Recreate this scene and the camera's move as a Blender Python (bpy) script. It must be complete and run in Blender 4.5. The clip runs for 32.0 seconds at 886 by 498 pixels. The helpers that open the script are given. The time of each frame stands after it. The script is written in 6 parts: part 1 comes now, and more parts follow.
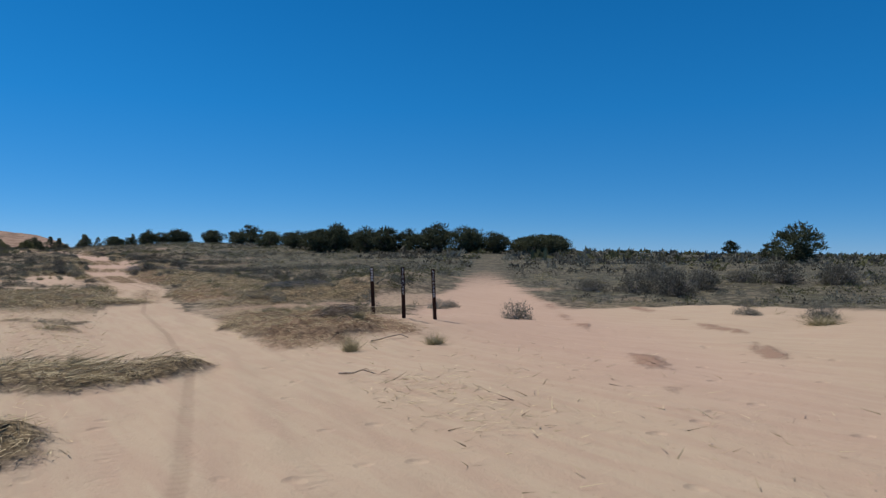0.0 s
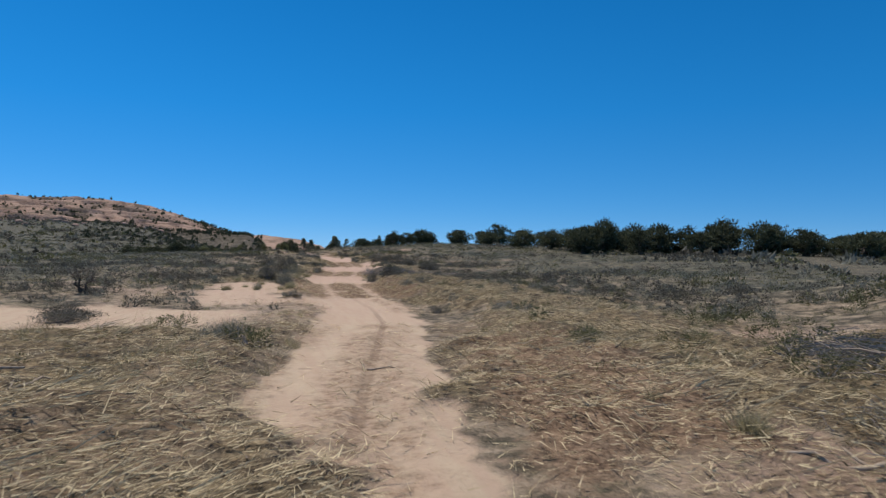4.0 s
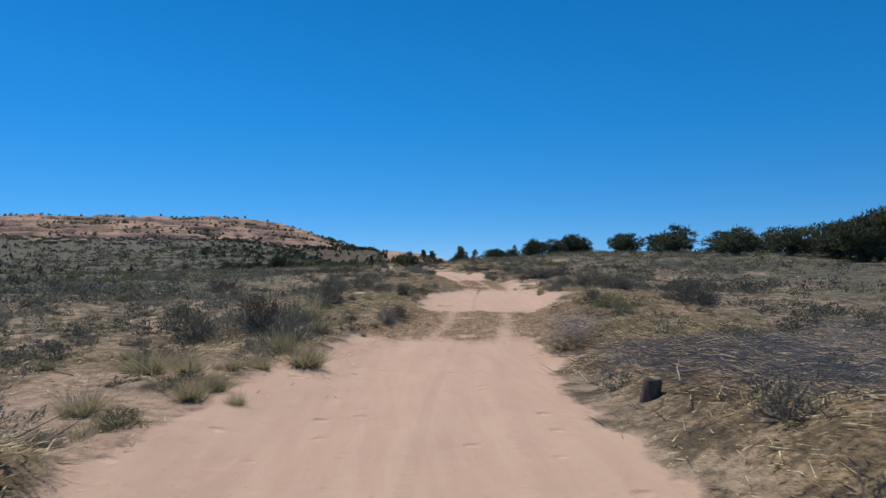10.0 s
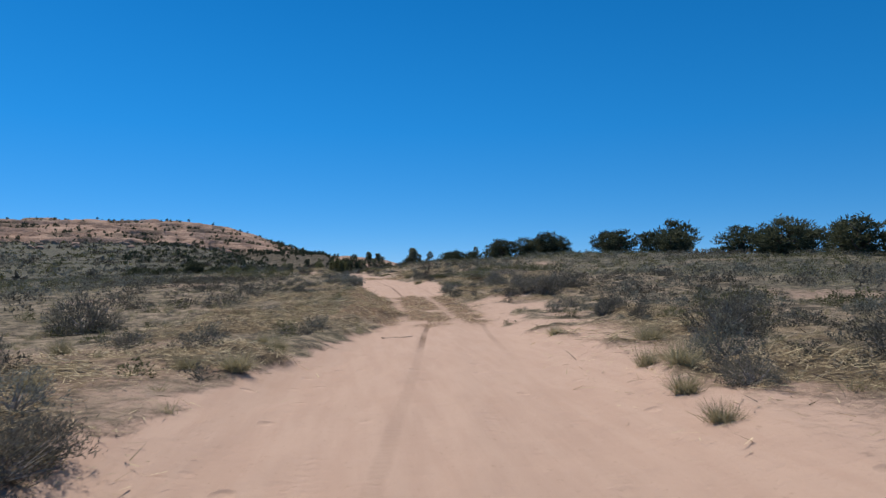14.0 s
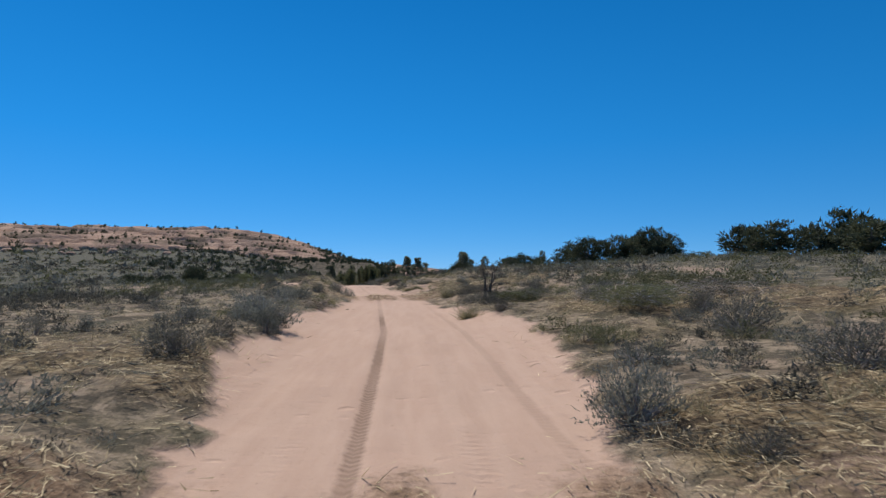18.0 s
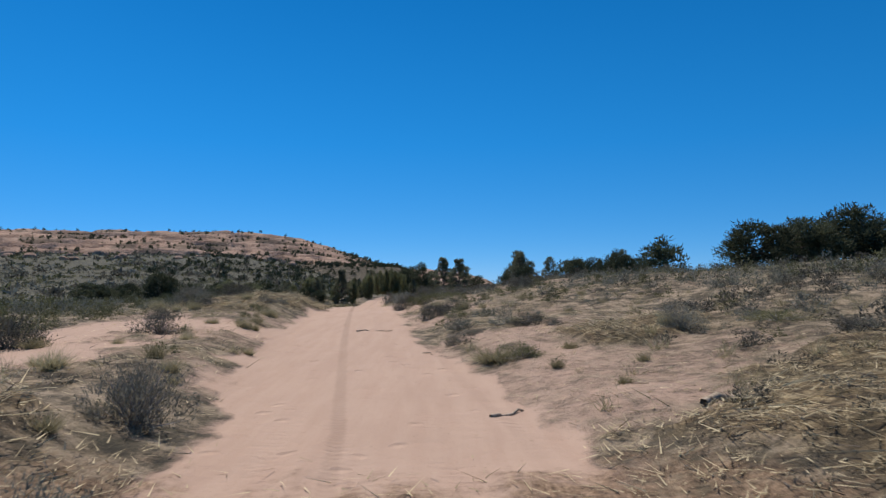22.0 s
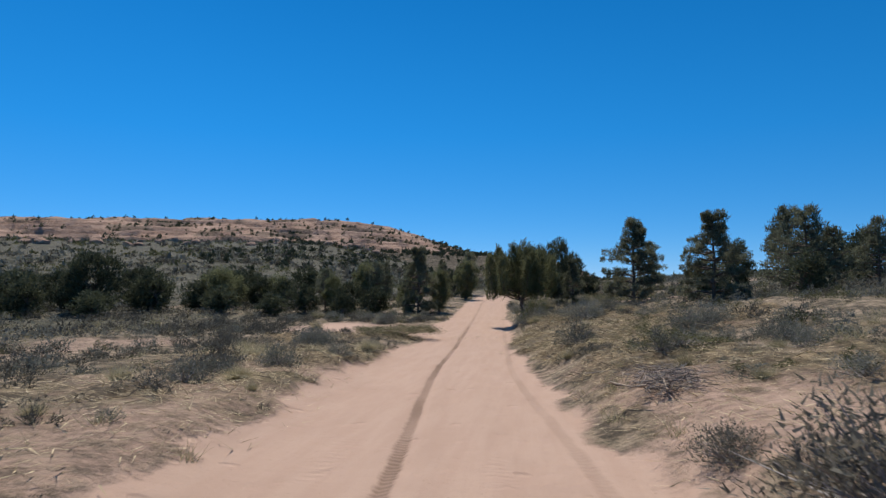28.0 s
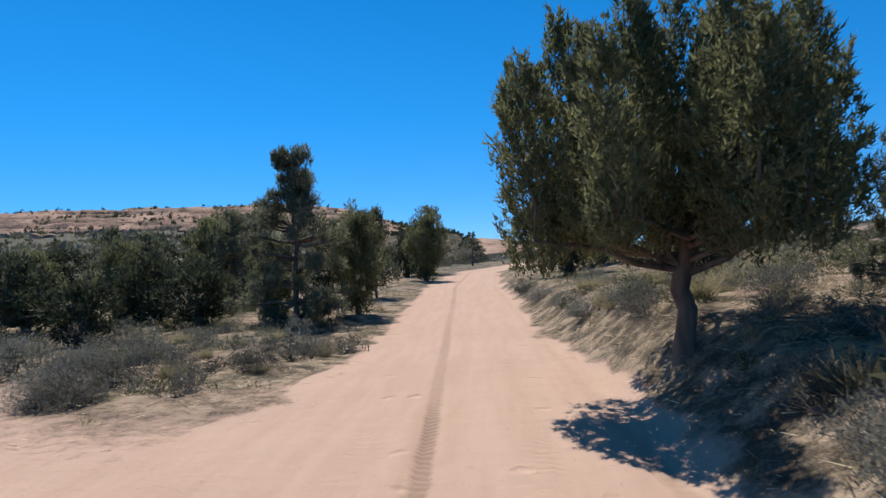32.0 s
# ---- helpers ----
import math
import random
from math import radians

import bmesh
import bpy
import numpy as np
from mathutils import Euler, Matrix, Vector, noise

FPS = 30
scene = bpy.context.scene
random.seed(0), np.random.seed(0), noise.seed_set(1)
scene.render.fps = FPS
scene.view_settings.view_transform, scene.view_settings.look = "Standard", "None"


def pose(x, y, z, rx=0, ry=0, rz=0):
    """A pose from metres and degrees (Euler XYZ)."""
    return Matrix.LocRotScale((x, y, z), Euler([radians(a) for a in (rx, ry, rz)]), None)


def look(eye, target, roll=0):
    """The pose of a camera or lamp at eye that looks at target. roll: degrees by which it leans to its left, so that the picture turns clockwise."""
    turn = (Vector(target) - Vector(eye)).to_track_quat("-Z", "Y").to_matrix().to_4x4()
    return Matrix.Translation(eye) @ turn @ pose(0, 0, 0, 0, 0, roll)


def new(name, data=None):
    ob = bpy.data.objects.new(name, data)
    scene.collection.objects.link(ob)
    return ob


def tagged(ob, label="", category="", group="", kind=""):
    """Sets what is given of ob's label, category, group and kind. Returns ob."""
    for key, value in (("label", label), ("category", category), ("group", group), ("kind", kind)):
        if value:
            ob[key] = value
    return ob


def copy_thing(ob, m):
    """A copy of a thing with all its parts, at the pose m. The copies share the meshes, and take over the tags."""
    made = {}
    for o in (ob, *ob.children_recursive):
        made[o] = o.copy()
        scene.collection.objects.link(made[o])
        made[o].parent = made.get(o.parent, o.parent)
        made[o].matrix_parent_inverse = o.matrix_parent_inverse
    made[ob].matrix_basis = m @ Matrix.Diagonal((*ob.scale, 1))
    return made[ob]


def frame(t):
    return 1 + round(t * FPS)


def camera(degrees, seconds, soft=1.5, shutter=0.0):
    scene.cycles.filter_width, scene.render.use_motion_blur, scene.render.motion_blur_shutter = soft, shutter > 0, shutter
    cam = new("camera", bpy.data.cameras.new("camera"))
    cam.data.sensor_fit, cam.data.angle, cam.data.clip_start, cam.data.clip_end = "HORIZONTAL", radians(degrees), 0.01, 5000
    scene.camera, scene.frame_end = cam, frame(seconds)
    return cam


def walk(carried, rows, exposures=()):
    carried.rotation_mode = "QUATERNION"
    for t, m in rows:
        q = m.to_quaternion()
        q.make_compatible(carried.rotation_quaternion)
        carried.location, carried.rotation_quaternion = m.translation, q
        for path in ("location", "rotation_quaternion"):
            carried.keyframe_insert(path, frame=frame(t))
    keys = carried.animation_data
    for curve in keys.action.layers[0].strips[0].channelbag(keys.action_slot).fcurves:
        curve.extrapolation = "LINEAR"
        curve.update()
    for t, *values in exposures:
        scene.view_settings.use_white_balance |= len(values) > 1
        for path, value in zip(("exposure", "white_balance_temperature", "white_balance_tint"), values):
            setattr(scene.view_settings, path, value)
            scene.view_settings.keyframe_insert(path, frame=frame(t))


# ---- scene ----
cam = camera(65.2, 32.0, soft=1.35, shutter=0.1)
PATH = [
    (0, 0.00, -0.00, 1.55, 90.27, -0.47, -33.00),
    (0.5, 0.84, 2.66, 1.53, 90.48, -0.51, -30.64),
    (1, 1.61, 5.43, 1.47, 90.67, -0.50, -27.72),
    (1.5, 2.29, 8.30, 1.36, 90.68, -0.51, -24.81),
    (2, 2.96, 11.24, 1.21, 90.51, -0.56, -22.05),
    (2.5, 3.48, 14.26, 1.08, 90.22, -0.64, -19.51),
    (3, 3.89, 17.44, 0.97, 90.13, -0.60, -17.01),
    (3.5, 4.28, 20.90, 0.97, 90.17, -0.58, -15.13),
    (4, 4.54, 24.52, 1.02, 90.43, -0.64, -13.96),
    (4.5, 4.96, 28.05, 1.07, 90.78, -0.44, -12.86),
    (6.5, 7.57, 41.28, 0.86, 90.84, -0.50, -8.41),
    (7, 7.90, 44.41, 0.69, 90.96, -0.55, -6.97),
    (7.5, 8.19, 47.39, 0.70, 90.94, -0.35, -5.53),
    (8, 8.12, 50.42, 0.72, 90.95, -0.23, -4.67),
    (8.5, 8.11, 53.47, 0.75, 91.01, -0.07, -4.07),
    (9, 8.14, 56.53, 0.76, 91.21, -0.02, -3.72),
    (9.5, 8.25, 59.61, 0.82, 91.47, 0.05, -3.56),
    (10, 8.39, 62.67, 0.83, 91.56, 0.16, -3.43),
    (10.5, 8.60, 65.64, 0.81, 91.60, 0.28, -3.44),
    (11, 8.84, 68.53, 0.75, 91.51, 0.39, -3.53),
    (11.5, 9.11, 71.38, 0.73, 91.35, 0.46, -3.65),
    (12, 9.38, 74.23, 0.66, 91.37, 0.46, -3.97),
    (12.5, 9.77, 77.19, 0.65, 91.33, 0.52, -4.58),
    (13, 10.38, 80.30, 0.71, 91.51, 0.61, -5.62),
    (13.5, 10.91, 83.54, 0.79, 91.89, 0.48, -6.54),
    (14, 11.34, 86.99, 0.92, 91.95, 0.41, -7.01),
    (14.5, 11.74, 90.64, 1.04, 92.24, 0.47, -7.06),
    (16.5, 13.88, 105.65, 0.69, 92.72, -0.24, -5.16),
    (17, 13.97, 109.31, 0.79, 92.71, -0.12, -4.23),
    (17.5, 13.93, 112.94, 0.94, 92.69, -0.08, -3.39),
    (18, 13.97, 116.54, 1.09, 92.74, 0.05, -2.71),
    (18.5, 13.92, 120.21, 1.23, 92.88, 0.10, -2.27),
    (19, 13.86, 123.94, 1.36, 92.87, 0.24, -2.04),
    (19.5, 13.82, 127.70, 1.48, 92.86, 0.26, -1.75),
    (20, 13.76, 131.48, 1.58, 92.82, 0.35, -1.46),
    (20.5, 13.59, 135.22, 1.60, 92.94, 0.14, -1.17),
    (21, 13.41, 138.92, 1.66, 92.98, 0.19, -0.94),
    (21.5, 13.20, 142.50, 1.73, 93.03, 0.17, -0.68),
    (22, 12.97, 146.01, 1.79, 93.11, 0.25, -0.38),
    (22.5, 12.72, 149.42, 1.72, 93.09, 0.08, 0.16),
    (23, 12.40, 152.78, 1.82, 92.91, 0.34, 0.82),
    (23.5, 12.00, 156.18, 1.91, 92.75, 0.49, 1.48),
    (24, 11.55, 159.73, 2.07, 92.71, 0.64, 2.06),
    (24.5, 11.09, 163.36, 2.24, 92.67, 0.67, 2.51),
    (25, 10.58, 167.01, 2.31, 92.47, 0.86, 2.89),
    (25.5, 10.11, 170.45, 2.21, 92.34, 0.82, 3.71),
    (27.5, 8.65, 184.03, 1.98, 92.38, -0.28, 6.45),
    (28, 8.05, 187.49, 1.98, 92.34, -0.16, 6.99),
    (28.5, 7.51, 190.98, 1.93, 92.20, 0.06, 7.21),
    (29, 7.11, 194.42, 1.83, 92.18, 0.32, 7.26),
    (29.5, 6.82, 197.82, 1.65, 92.04, 0.41, 7.02),
    (30, 6.54, 201.23, 1.46, 91.42, 0.51, 6.50),
    (30.5, 6.34, 204.67, 1.31, 91.07, 0.74, 5.71),
    (31, 6.20, 208.08, 1.23, 90.89, 0.70, 4.75),
    (31.5, 6.04, 211.49, 1.17, 91.03, 0.96, 4.31),
    (32, 5.79, 214.83, 1.08, 90.80, 2.48, 3.91),
]
walk(cam, [(t, pose(x, y, z, rx, ry, rz)) for t, x, y, z, rx, ry, rz in PATH], [(0, -0.14), (2, -0.06), (4.5, 0.04), (28.5, 0.1), (30.5, 0.26), (32, 0.42)])

# ---- light ----
SUN_ELEV, SUN_AZ = 57.0, -20.0          # degrees; azimuth clockwise from +y
world = bpy.data.worlds.new("sky")
scene.world = world
world.use_nodes = True
wn = world.node_tree
sky = wn.nodes.new("ShaderNodeTexSky")
sky.sky_type = "NISHITA"
sky.sun_disc = False
sky.sun_elevation = radians(SUN_ELEV)
sky.sun_rotation = radians(SUN_AZ)
sky.altitude = 1700
sky.air_density = 0.6
sky.dust_density = 0.0
sky.ozone_density = 3.5
hue = wn.nodes.new("ShaderNodeHueSaturation")
hue.inputs["Hue"].default_value = 0.488
hue.inputs["Saturation"].default_value = 1.35
wn.links.new(sky.outputs[0], hue.inputs["Color"])
wn.links.new(hue.outputs[0], wn.nodes["Background"].inputs[0])
wn.nodes["Background"].inputs[1].default_value = 0.038
deep = wn.nodes.new("ShaderNodeBackground")            # the even blue of the dry high air
rise = wn.nodes.new("ShaderNodeSeparateXYZ")
wn.links.new(wn.nodes.new("ShaderNodeTexCoord").outputs["Generated"], rise.inputs[0])
fade = wn.nodes.new("ShaderNodeValToRGB")              # paler at the horizon, darkest overhead
fade.color_ramp.elements.new(0.2)
fade.color_ramp.elements.new(0.42)
for k, (at_, colour) in enumerate(((0.0, (0.045, 0.22, 0.54, 1)), (0.2, (0.013, 0.172, 0.50, 1)), (0.42, (0.006, 0.112, 0.37, 1)), (1.0, (0.016, 0.05, 0.125, 1)))):
    fade.color_ramp.elements[k].position = at_
    fade.color_ramp.elements[k].color = colour
wn.links.new(rise.outputs["Z"], fade.inputs[0])
wn.links.new(fade.outputs[0], deep.inputs[0])
away = wn.nodes.new("ShaderNodeMapRange")              # and darker away from the sun's side
for slot, value in ((1, -0.45), (2, 0.62), (3, 1.07), (4, 0.78)):
    away.inputs[slot].default_value = value
wn.links.new(rise.outputs["X"], away.inputs[0])
wn.links.new(away.outputs[0], deep.inputs[1])
both = wn.nodes.new("ShaderNodeAddShader")
wn.links.new(wn.nodes["Background"].outputs[0], both.inputs[0])
wn.links.new(deep.outputs[0], both.inputs[1])
wn.links.new(both.outputs[0], wn.nodes["World Output"].inputs["Surface"])
sun = new("sun", bpy.data.lights.new("sun", "SUN"))
sun.data.energy = 4.6
sun.data.angle = radians(0.53)
sun.data.color = (1.0, 0.95, 0.90)
el, az = radians(SUN_ELEV), radians(SUN_AZ)
sun.matrix_world = look((0, 0, 60), (-math.sin(az) * math.cos(el), -math.cos(az) * math.cos(el), 60 - math.sin(el)))


# ---- materials ----
def mat(name, rough=0.9, spec=0.2):
    m = bpy.data.materials.new(name)
    m.use_nodes = True
    b = m.node_tree.nodes["Principled BSDF"]
    b.inputs["Roughness"].default_value = rough
    b.inputs["Specular IOR Level"].default_value = spec
    return m, m.node_tree, b


def noise_node(nt, scale, detail=4.0, coord=None, rough=0.55, stretch=None):
    n = nt.nodes.new("ShaderNodeTexNoise")
    n.inputs["Scale"].default_value = scale
    n.inputs["Detail"].default_value = detail
    n.inputs["Roughness"].default_value = rough
    if coord is not None:
        if stretch:
            mp = nt.nodes.new("ShaderNodeMapping")
            mp.inputs["Scale"].default_value = stretch
            nt.links.new(coord, mp.inputs[0])
            coord = mp.outputs[0]
        nt.links.new(coord, n.inputs["Vector"])
    return n.outputs["Fac"]


def ramp(nt, fac, stops):
    r = nt.nodes.new("ShaderNodeValToRGB")
    e = r.color_ramp.elements
    while len(e) < len(stops):
        e.new(0.5)
    for s, (p, c) in zip(e, stops):
        s.position = p
        s.color = (*c, 1) if len(c) == 3 else c
    nt.links.new(fac, r.inputs[0])
    return r.outputs[0]


def mixc(nt, fac, a, b, blend="MIX"):
    n = nt.nodes.new("ShaderNodeMix")
    n.data_type = "RGBA"
    n.blend_type = blend
    for sock, v in ((n.inputs[0], fac), (n.inputs[6], a), (n.inputs[7], b)):
        if isinstance(v, (int, float)):
            sock.default_value = v
        elif isinstance(v, tuple):
            sock.default_value = (*v, 1)
        else:
            nt.links.new(v, sock)
    return n.outputs[2]


def maths(nt, op, a, b=0.0):
    n = nt.nodes.new("ShaderNodeMath")
    n.operation = op
    for sock, v in ((n.inputs[0], a), (n.inputs[1], b)):
        if isinstance(v, (int, float)):
            sock.default_value = v
        else:
            nt.links.new(v, sock)
    return n.outputs[0]


def bump(nt, b, height, strength, dist):
    n = nt.nodes.new("ShaderNodeBump")
    n.inputs["Strength"].default_value = strength
    n.inputs["Distance"].default_value = dist
    nt.links.new(height, n.inputs["Height"])
    nt.links.new(n.outputs[0], b.inputs["Normal"])


def ground_material():
    m, nt, b = mat("desert_ground", 0.95, 0.1)
    co = nt.nodes.new("ShaderNodeTexCoord").outputs["Object"]
    at = nt.nodes.new("ShaderNodeAttribute")
    at.attribute_name = "cover"
    sp = nt.nodes.new("ShaderNodeSeparateColor")
    nt.links.new(at.outputs["Color"], sp.inputs[0])
    sand_m, straw_m, rut_m = sp.outputs
    ragged = noise_node(nt, 5.0, 6, co, 0.75)

    def crisp(v, lo=0.2, hi=0.8):
        v = maths(nt, "ADD", v, maths(nt, "MULTIPLY", maths(nt, "SUBTRACT", ragged, 0.5), 1.1))
        mr = nt.nodes.new("ShaderNodeMapRange")
        mr.interpolation_type = "SMOOTHSTEP"
        mr.inputs[1].default_value, mr.inputs[2].default_value = lo, hi
        nt.links.new(v, mr.inputs[0])
        return mr.outputs[0]

    sand_m, straw_m = crisp(sand_m), crisp(straw_m, 0.15, 0.85)
    big = noise_node(nt, 0.25, 4, co)
    mid = noise_node(nt, 2.2, 5, co)
    fine = noise_node(nt, 26.0, 5, co, 0.7)
    chip = noise_node(nt, 9.0, 6, co, 0.75, (1.0, 0.35, 1.0))
    chip2 = noise_node(nt, 11.0, 6, co, 0.75, (0.3, 1.0, 1.0))
    place = nt.nodes.new("ShaderNodeSeparateXYZ")
    nt.links.new(co, place.inputs[0])
    along = nt.nodes.new("ShaderNodeMapRange")          # tan sand at first, pinker further on
    along.inputs[1].default_value, along.inputs[2].default_value = 35.0, 85.0
    nt.links.new(maths(nt, "ADD", place.outputs["Y"], maths(nt, "MULTIPLY", maths(nt, "SUBTRACT", noise_node(nt, 0.12, 3, co), 0.5), 60.0)), along.inputs[0])
    pink = mixc(nt, big, (0.425, 0.292, 0.208), (0.475, 0.335, 0.248))
    tan = mixc(nt, big, (0.42, 0.325, 0.215), (0.47, 0.37, 0.255))
    side = nt.nodes.new("ShaderNodeAttribute")
    side.attribute_name = "side_pink"
    sand = mixc(nt, maths(nt, "MAXIMUM", along.outputs[0], side.outputs["Fac"]), tan, pink)
    sand = mixc(nt, maths(nt, "MULTIPLY", fine, 0.35), sand, (0.42, 0.265, 0.19))
    streak = noise_node(nt, 3.0, 5, co, 0.6, (1.6, 0.16, 1.0))
    sand = mixc(nt, ramp(nt, streak, [(0.40, (0, 0, 0)), (0.62, (0.42, 0.42, 0.42))]), sand, (0.385, 0.25, 0.178))
    crumbs = ramp(nt, noise_node(nt, 14.0, 4, co, 0.8), [(0.62, (0, 0, 0)), (0.70, (0.6, 0.6, 0.6))])
    sand = mixc(nt, crumbs, sand, (0.25, 0.165, 0.105))
    lane = nt.nodes.new("ShaderNodeAttribute")
    lane.attribute_name = "lane"
    tyre = nt.nodes.new("ShaderNodeTexWave")
    tyre.bands_direction = "Y"
    tyre.inputs["Scale"].default_value = 2.6
    tyre.inputs["Distortion"].default_value = 3.0
    nt.links.new(co, tyre.inputs["Vector"])
    wobble = maths(nt, "MULTIPLY", maths(nt, "SUBTRACT", noise_node(nt, 6.0, 4, co, 0.7), 0.5), 0.1)
    marks = []
    for centre, weight in ((-0.38, 1.0), (1.33, 0.28)):
        off = maths(nt, "ABSOLUTE", maths(nt, "ADD", maths(nt, "SUBTRACT", lane.outputs["Fac"], centre), wobble))
        edge = nt.nodes.new("ShaderNodeMapRange")
        edge.inputs[1].default_value, edge.inputs[2].default_value, edge.inputs[3].default_value, edge.inputs[4].default_value = 0.05, 0.095, weight, 0.0
        nt.links.new(off, edge.inputs[0])
        marks.append(edge.outputs[0])
    # darker brown along the ruts, banded by the tyre wave
    rut_tone = maths(nt, "MULTIPLY", maths(nt, "ADD", marks[0], marks[1]), maths(nt, "MULTIPLY", rut_m, maths(nt, "ADD", maths(nt, "MULTIPLY", tyre.outputs["Fac"], 0.4), 0.65)))
    sand = mixc(nt, maths(nt, "MINIMUM", rut_tone, 0.9), sand, (0.165, 0.105, 0.07))
    branch = nt.nodes.new("ShaderNodeAttribute")
    branch.attribute_name = "branch"
    clods = crisp(branch.outputs["Fac"], 0.45, 0.9)
    sand = mixc(nt, maths(nt, "MULTIPLY", clods, 0.75), sand, mixc(nt, fine, (0.17, 0.095, 0.06), (0.36, 0.22, 0.15)))
    # near-black stops put the shade in gaps between stalks into the colour
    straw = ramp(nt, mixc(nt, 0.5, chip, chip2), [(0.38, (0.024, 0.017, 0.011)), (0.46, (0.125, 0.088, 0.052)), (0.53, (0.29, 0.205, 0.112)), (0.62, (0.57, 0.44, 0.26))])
    dark_patch = noise_node(nt, 1.3, 5, co, 0.7)
    straw = mixc(nt, ramp(nt, dark_patch, [(0.42, (0.75, 0.75, 0.75)), (0.62, (0, 0, 0))]), straw, mixc(nt, 0.55, straw, (0.055, 0.042, 0.026)))
    straw = mixc(nt, ramp(nt, noise_node(nt, 0.55, 4, co), [(0.56, (0, 0, 0)), (0.70, (0.2, 0.2, 0.2))]), straw, (0.17, 0.15, 0.06))
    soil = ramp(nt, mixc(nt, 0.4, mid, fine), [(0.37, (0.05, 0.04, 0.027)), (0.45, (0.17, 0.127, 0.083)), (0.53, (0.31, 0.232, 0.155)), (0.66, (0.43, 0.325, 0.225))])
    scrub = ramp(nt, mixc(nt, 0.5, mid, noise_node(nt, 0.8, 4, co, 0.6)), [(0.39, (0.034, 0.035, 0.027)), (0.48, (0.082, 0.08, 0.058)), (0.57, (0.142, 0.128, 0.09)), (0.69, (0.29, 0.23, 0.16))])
    soil = mixc(nt, at.outputs["Alpha"], soil, scrub)
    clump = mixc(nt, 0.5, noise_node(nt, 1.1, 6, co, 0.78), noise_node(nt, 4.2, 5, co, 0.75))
    # near-black clumps by noise, mixed over soil and straw alike
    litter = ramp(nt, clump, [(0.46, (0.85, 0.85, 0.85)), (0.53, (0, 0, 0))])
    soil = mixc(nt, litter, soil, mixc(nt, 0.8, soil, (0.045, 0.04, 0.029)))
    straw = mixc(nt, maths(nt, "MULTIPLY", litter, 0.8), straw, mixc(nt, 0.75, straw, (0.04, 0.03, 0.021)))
    olive = ramp(nt, noise_node(nt, 0.35, 5, co, 0.7), [(0.5, (0, 0, 0)), (0.64, (0.3, 0.3, 0.3))])
    soil = mixc(nt, olive, soil, mixc(nt, 0.7, soil, (0.15, 0.14, 0.07)))
    straw = mixc(nt, olive, straw, mixc(nt, 0.6, straw, (0.17, 0.155, 0.075)))
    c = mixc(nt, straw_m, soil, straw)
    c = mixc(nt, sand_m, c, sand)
    ca = nt.nodes.new("ShaderNodeAttribute")
    ca.attribute_name = "chips"
    bark = ramp(nt, mixc(nt, 0.5, chip, noise_node(nt, 16.0, 5, co, 0.75)), [(0.40, (0.07, 0.044, 0.028)), (0.49, (0.19, 0.122, 0.074)), (0.57, (0.30, 0.20, 0.125)), (0.66, (0.46, 0.34, 0.21))])
    c = mixc(nt, crisp(ca.outputs["Fac"], 0.25, 0.8), c, bark)
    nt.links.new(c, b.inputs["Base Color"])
    tr = nt.nodes.new("ShaderNodeAttribute")
    tr.attribute_name = "tread"
    lugs = nt.nodes.new("ShaderNodeTexWave")
    lugs.bands_direction = "Y"
    lugs.inputs["Scale"].default_value = 2.3
    lugs.inputs["Distortion"].default_value = 4.5
    lugs.inputs["Detail Scale"].default_value = 3.0
    nt.links.new(co, lugs.inputs["Vector"])
    worn = maths(nt, "MULTIPLY", tr.outputs["Fac"], ramp(nt, noise_node(nt, 0.9, 3, co), [(0.42, (0, 0, 0)), (0.58, (1, 1, 1))]))
    lug_h = maths(nt, "MULTIPLY", worn, maths(nt, "SUBTRACT", lugs.outputs["Fac"], 1.0))
    pits = nt.nodes.new("ShaderNodeTexVoronoi")
    pits.inputs["Scale"].default_value = 1.7
    nt.links.new(co, pits.inputs["Vector"])
    pit_h = ramp(nt, pits.outputs["Distance"], [(0.06, (0, 0, 0)), (0.17, (1, 1, 1))])
    dents = nt.nodes.new("ShaderNodeTexVoronoi")
    dents.inputs["Scale"].default_value = 4.5
    nt.links.new(co, dents.inputs["Vector"])
    mid = maths(nt, "ADD", mid, maths(nt, "MULTIPLY", dents.outputs["Distance"], 0.35))
    h = maths(nt, "ADD", maths(nt, "MULTIPLY", mid, 0.5), maths(nt, "ADD", maths(nt, "MULTIPLY", fine, 0.25), maths(nt, "MULTIPLY", maths(nt, "MULTIPLY", chip, maths(nt, "SUBTRACT", 1.0, sand_m)), 1.4)))
    h = maths(nt, "ADD", h, maths(nt, "ADD", maths(nt, "MULTIPLY", lug_h, 0.16), maths(nt, "MULTIPLY", maths(nt, "ADD", pit_h, clods), 0.58)))
    bump(nt, b, h, 0.8, 0.065)
    return m


